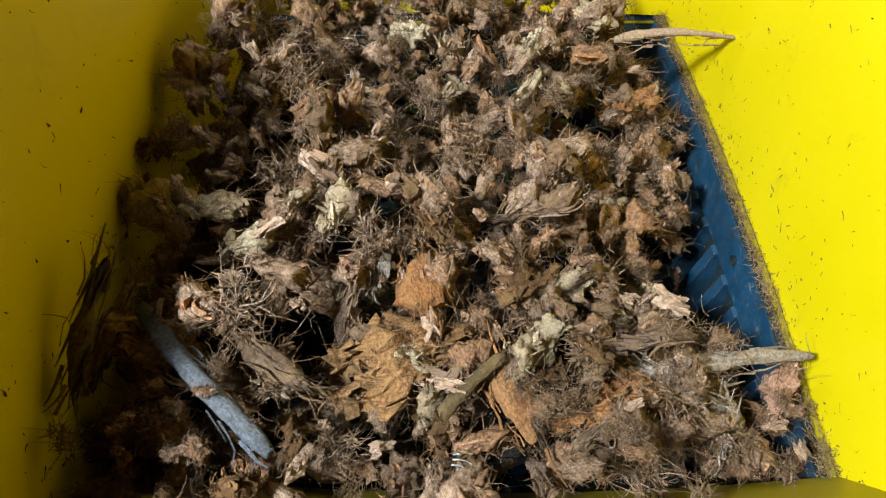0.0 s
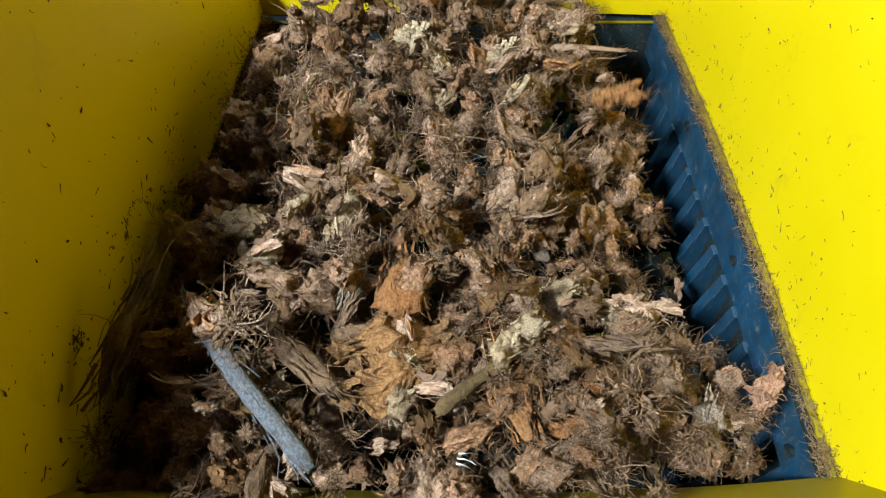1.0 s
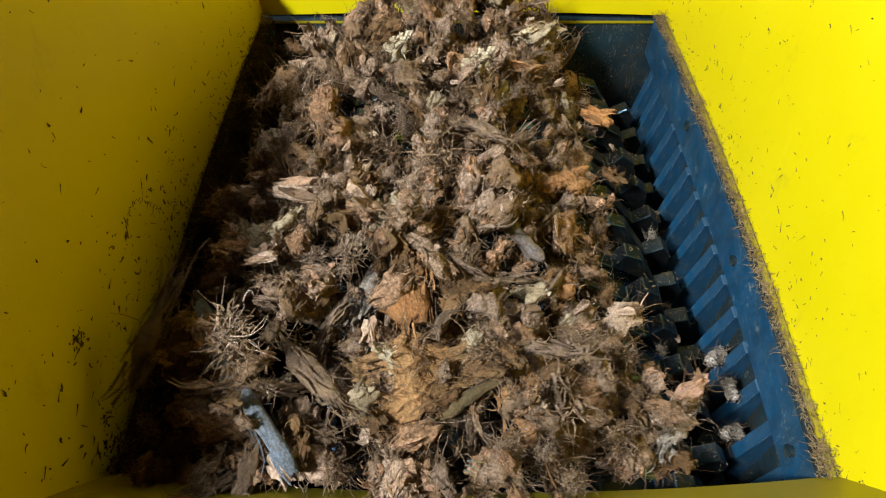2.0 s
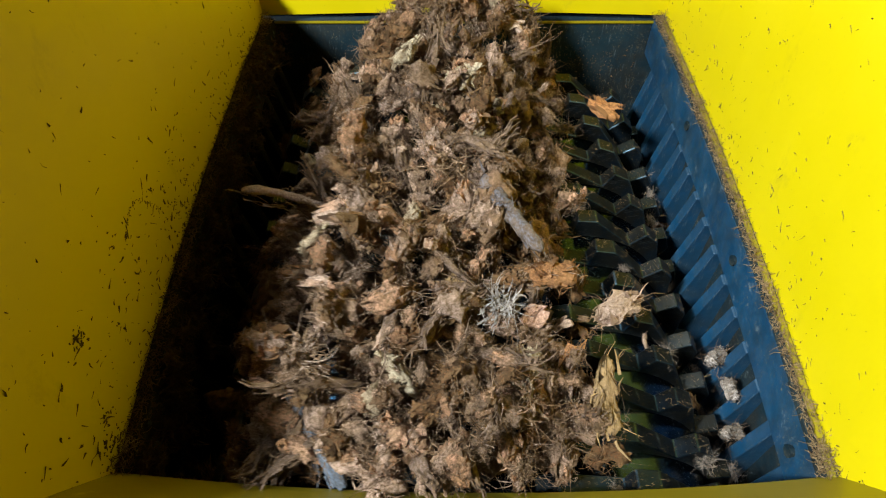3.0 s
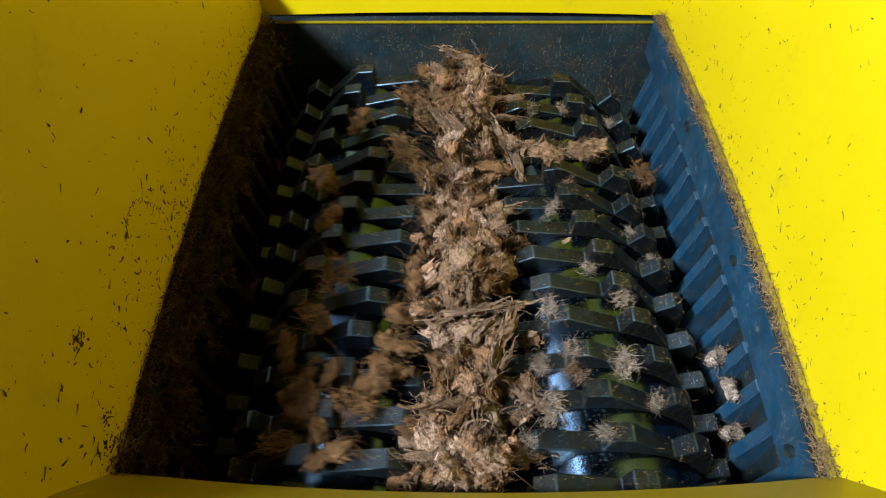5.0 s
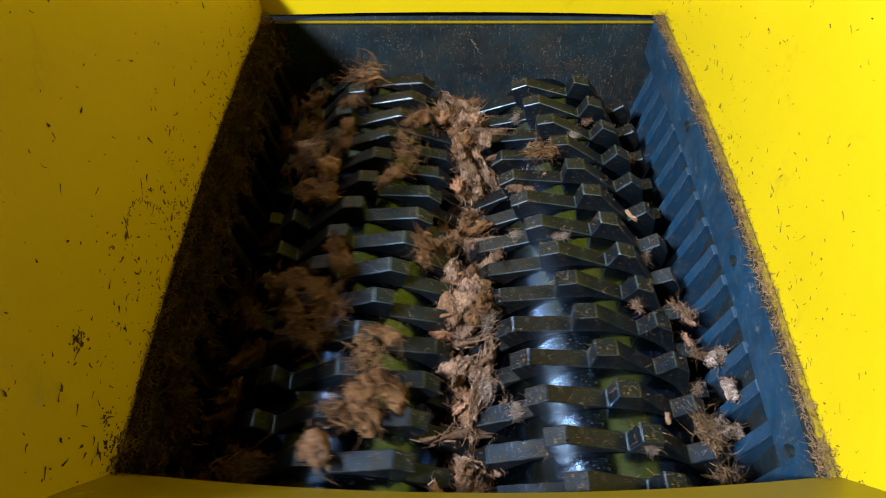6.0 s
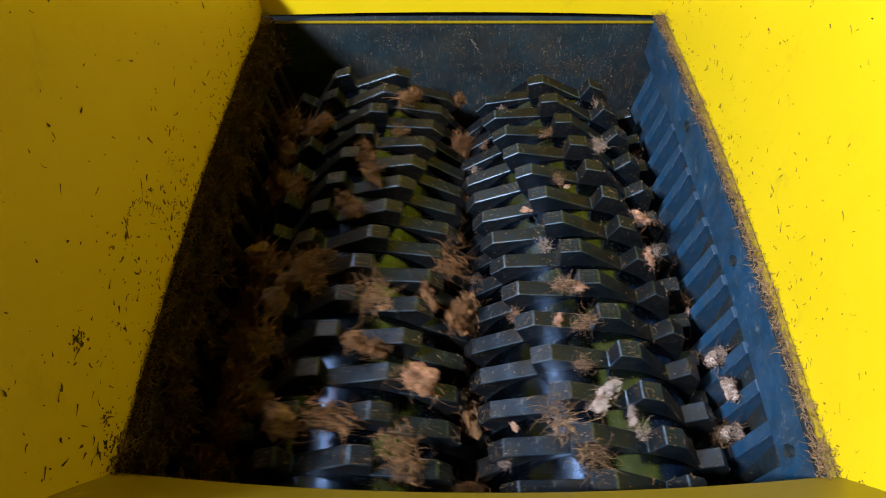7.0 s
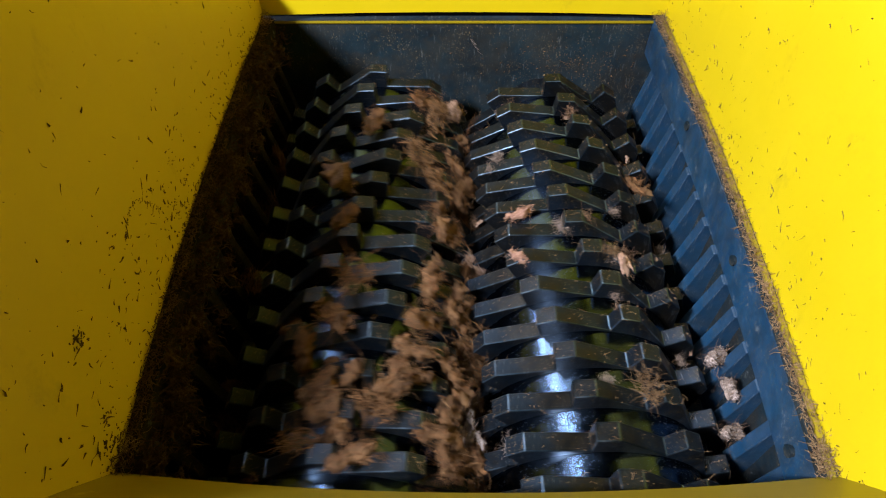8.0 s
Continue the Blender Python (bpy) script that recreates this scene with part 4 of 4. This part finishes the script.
    hero(husk_chunk(98, HUSK, FIBRE, "matted_husk", "matted brown husk clump on the cutters", 1.5), 1, 25, [(3.4, 0.315, 0.70, -0.24), (3.9, 0.315, 0.70, -0.09), (4.5, 0.25, 0.692, -0.02), (4.9, 0.19, 0.69, 0.0), (5.3, 0.13, 0.69, -0.01)])


heap_heroes()


def stuck_pieces():
    """Pieces that lodge on the scraper bars and stay."""
    for k, (p, s, turn) in enumerate((((0.325, 0.4095, -0.110), 0.85, 30), ((0.328, 0.3634, -0.105), 0.75, 75), ((0.318, 0.3094, -0.112), 0.7, 15))):
        ob = take(STUCK, pose(*p, 20, 25, turn), s)
        tagged(ob, "greyish husk wad lodged on a scraper bar")


STUCK = husk_chunk(63, GREY, FIBRE, "lodged_husk", "greyish husk wad lodged on a scraper bar", 1.2)
stuck_pieces()


def litter():
    rng = random.Random(5)
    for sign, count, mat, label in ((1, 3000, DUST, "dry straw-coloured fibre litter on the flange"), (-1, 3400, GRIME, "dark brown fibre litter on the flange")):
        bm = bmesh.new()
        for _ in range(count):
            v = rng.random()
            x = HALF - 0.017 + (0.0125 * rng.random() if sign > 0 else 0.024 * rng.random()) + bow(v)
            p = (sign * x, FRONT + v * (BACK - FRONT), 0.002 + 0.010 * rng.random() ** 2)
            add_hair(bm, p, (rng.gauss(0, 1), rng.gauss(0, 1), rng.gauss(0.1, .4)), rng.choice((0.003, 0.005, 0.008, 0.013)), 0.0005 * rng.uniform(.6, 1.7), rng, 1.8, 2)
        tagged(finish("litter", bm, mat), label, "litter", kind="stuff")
    # russet fibre matted over the chamber side, in wads of uneven size, with its shade in the colour
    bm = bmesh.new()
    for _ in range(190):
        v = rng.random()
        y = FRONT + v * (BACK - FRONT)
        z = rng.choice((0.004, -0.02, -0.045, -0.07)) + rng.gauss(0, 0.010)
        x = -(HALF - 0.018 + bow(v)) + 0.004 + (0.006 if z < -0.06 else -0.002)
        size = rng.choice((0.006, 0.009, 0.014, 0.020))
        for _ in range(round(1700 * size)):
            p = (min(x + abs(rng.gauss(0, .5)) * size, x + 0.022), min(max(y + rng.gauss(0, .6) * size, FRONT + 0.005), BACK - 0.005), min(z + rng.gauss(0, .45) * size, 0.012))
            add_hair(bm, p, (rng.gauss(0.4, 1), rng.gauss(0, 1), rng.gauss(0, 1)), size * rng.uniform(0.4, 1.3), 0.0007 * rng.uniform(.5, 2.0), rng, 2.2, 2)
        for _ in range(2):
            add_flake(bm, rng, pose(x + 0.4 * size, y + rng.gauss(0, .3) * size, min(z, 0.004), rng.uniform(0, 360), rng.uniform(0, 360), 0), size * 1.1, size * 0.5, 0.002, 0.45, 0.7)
    tagged(finish("matted_fibre", bm, SHADERUST), "russet fibre matted on the chamber side, coloured dark for the shade", "fibre litter", kind="stuff")
    # wads of litter in the corners of the flange
    bm = bmesh.new()
    for x, y, n in ((0.348, 0.235, 160), (-0.352, 0.235, 160), (-0.352, 1.005, 140), (0.345, 1.005, 120), (0.353, 0.78, 70)):
        for _ in range(n):
            add_hair(bm, (x + rng.gauss(0, .007), y + rng.gauss(0, .012), 0.004 + abs(rng.gauss(0, .006))), (rng.gauss(0, 1), rng.gauss(0, 1), rng.gauss(.3, .5)), rng.uniform(0.003, 0.012), 0.0005, rng, 1.8, 2)
    tagged(finish("litter_wads", bm, DUST), "wads of fibre litter in the flange corners", "litter", kind="stuff")
    bm = bmesh.new()
    spots = [(rng.choice((-1, 1)), rng.uniform(FRONT - 0.1, BACK), rng.random() ** 1.6 * 0.40, rng.choice((0.0, 0.0, 0.5))) for _ in range(620)]
    spots += [(-1, rng.uniform(FRONT - 0.1, 0.62), abs(rng.gauss(0, 0.07)), rng.choice((0.0, 0.6, 1.2))) for _ in range(240)]
    for k in range(46):     # a faint curved scuff
        f = k / 45
        spots.append((-1, 0.42 + 0.085 * f + rng.gauss(0, .0012), 0.115 + 0.035 * math.sin(3.0 * f) - 0.045 * f + rng.gauss(0, .0012), 0.3))
    for cy, cz, n, s in ((0.293, 0.132, 34, 0.007), (0.257, 0.05, 16, 0.005), (0.235, 0.015, 60, 0.012), (0.40, 0.14, 12, 0.02), (0.75, 0.03, 40, 0.03), (0.55, 0.02, 60, 0.05), (0.9, 0.03, 40, 0.03)):
        spots += [(-1, cy + rng.gauss(0, s), abs(cz + rng.gauss(0, s)), 1.0) for _ in range(n)]
    for cy, cz, n, s in ((0.70, 0.06, 40, 0.05), (0.9, 0.03, 40, 0.05), (0.40, 0.05, 40, 0.06)):
        spots += [(1, cy + rng.gauss(0, s), abs(cz + rng.gauss(0, s)), 0.0) for _ in range(n)]
    for sign, y, z, fat in spots:
        y = min(y, BACK - 0.004)
        w = min(max((y - FRONT) / (BACK - FRONT), 0), 1)
        add_hair(bm, (sign * (HALF + bow(w) - 0.0005), y, z), (0, rng.gauss(0, 1), rng.gauss(0, 1)), rng.choice((0.001, 0.002, 0.003, 0.005, 0.010)) * rng.uniform(0.7, 1.3), 0.0004 * rng.uniform(.6, 2.0) * (1 + 1.3 * fat), rng, 0.5, 2)
    tagged(finish("specks", bm, SPECK), "dark specks and chaff stuck to the yellow sheets", "specks", kind="stuff")
    # dust and crumbs on the chamber end plate, and the pale scrape on it
    bm = bmesh.new()
    for _ in range(260):
        x = min(max(rng.gauss(0.20, 0.075), -0.3), 0.32)
        add_hair(bm, (x, BACK - 0.001, -0.095 + rng.gauss(0, 0.025)), (rng.gauss(0, 1), 0, rng.gauss(0, 1)), rng.uniform(0.001, 0.004), 0.0006 * rng.uniform(.5, 1.4), rng, 0.5, 1)
    tagged(finish("crumbs", bm, RUSTFIB), "brown crumbs stuck to the chamber end plate", "crumbs", kind="stuff")
    bm = bmesh.new()
    for k in range(9):
        add_hair(bm, (0.012 + 0.0022 * k + rng.gauss(0, .001), BACK - 0.0008, -0.040 - 0.0035 * k), (1, 0, rng.uniform(-.9, -.3)), rng.uniform(0.006, 0.014), 0.0006, rng, 0.2, 2)
    tagged(finish("scrape", bm, WHITE), "pale scrape mark on the blue end plate", "scrape", kind="stuff")


litter()


# ---------------------------------------------------------------- what moves
def motions():
    for ob, side in ((ROTOR_R, 1), (ROTOR_L, -1)):
        walk(ob, [(0.1 * k, Matrix.Translation((side * AXIS_X, 0, AXIS_Z)) @ Matrix.Rotation(turned(side, 0.1 * k), 4, "Y")) for k in range(81)])
    for ob, rows in KEYED:
        walk(ob, rows)


motions()
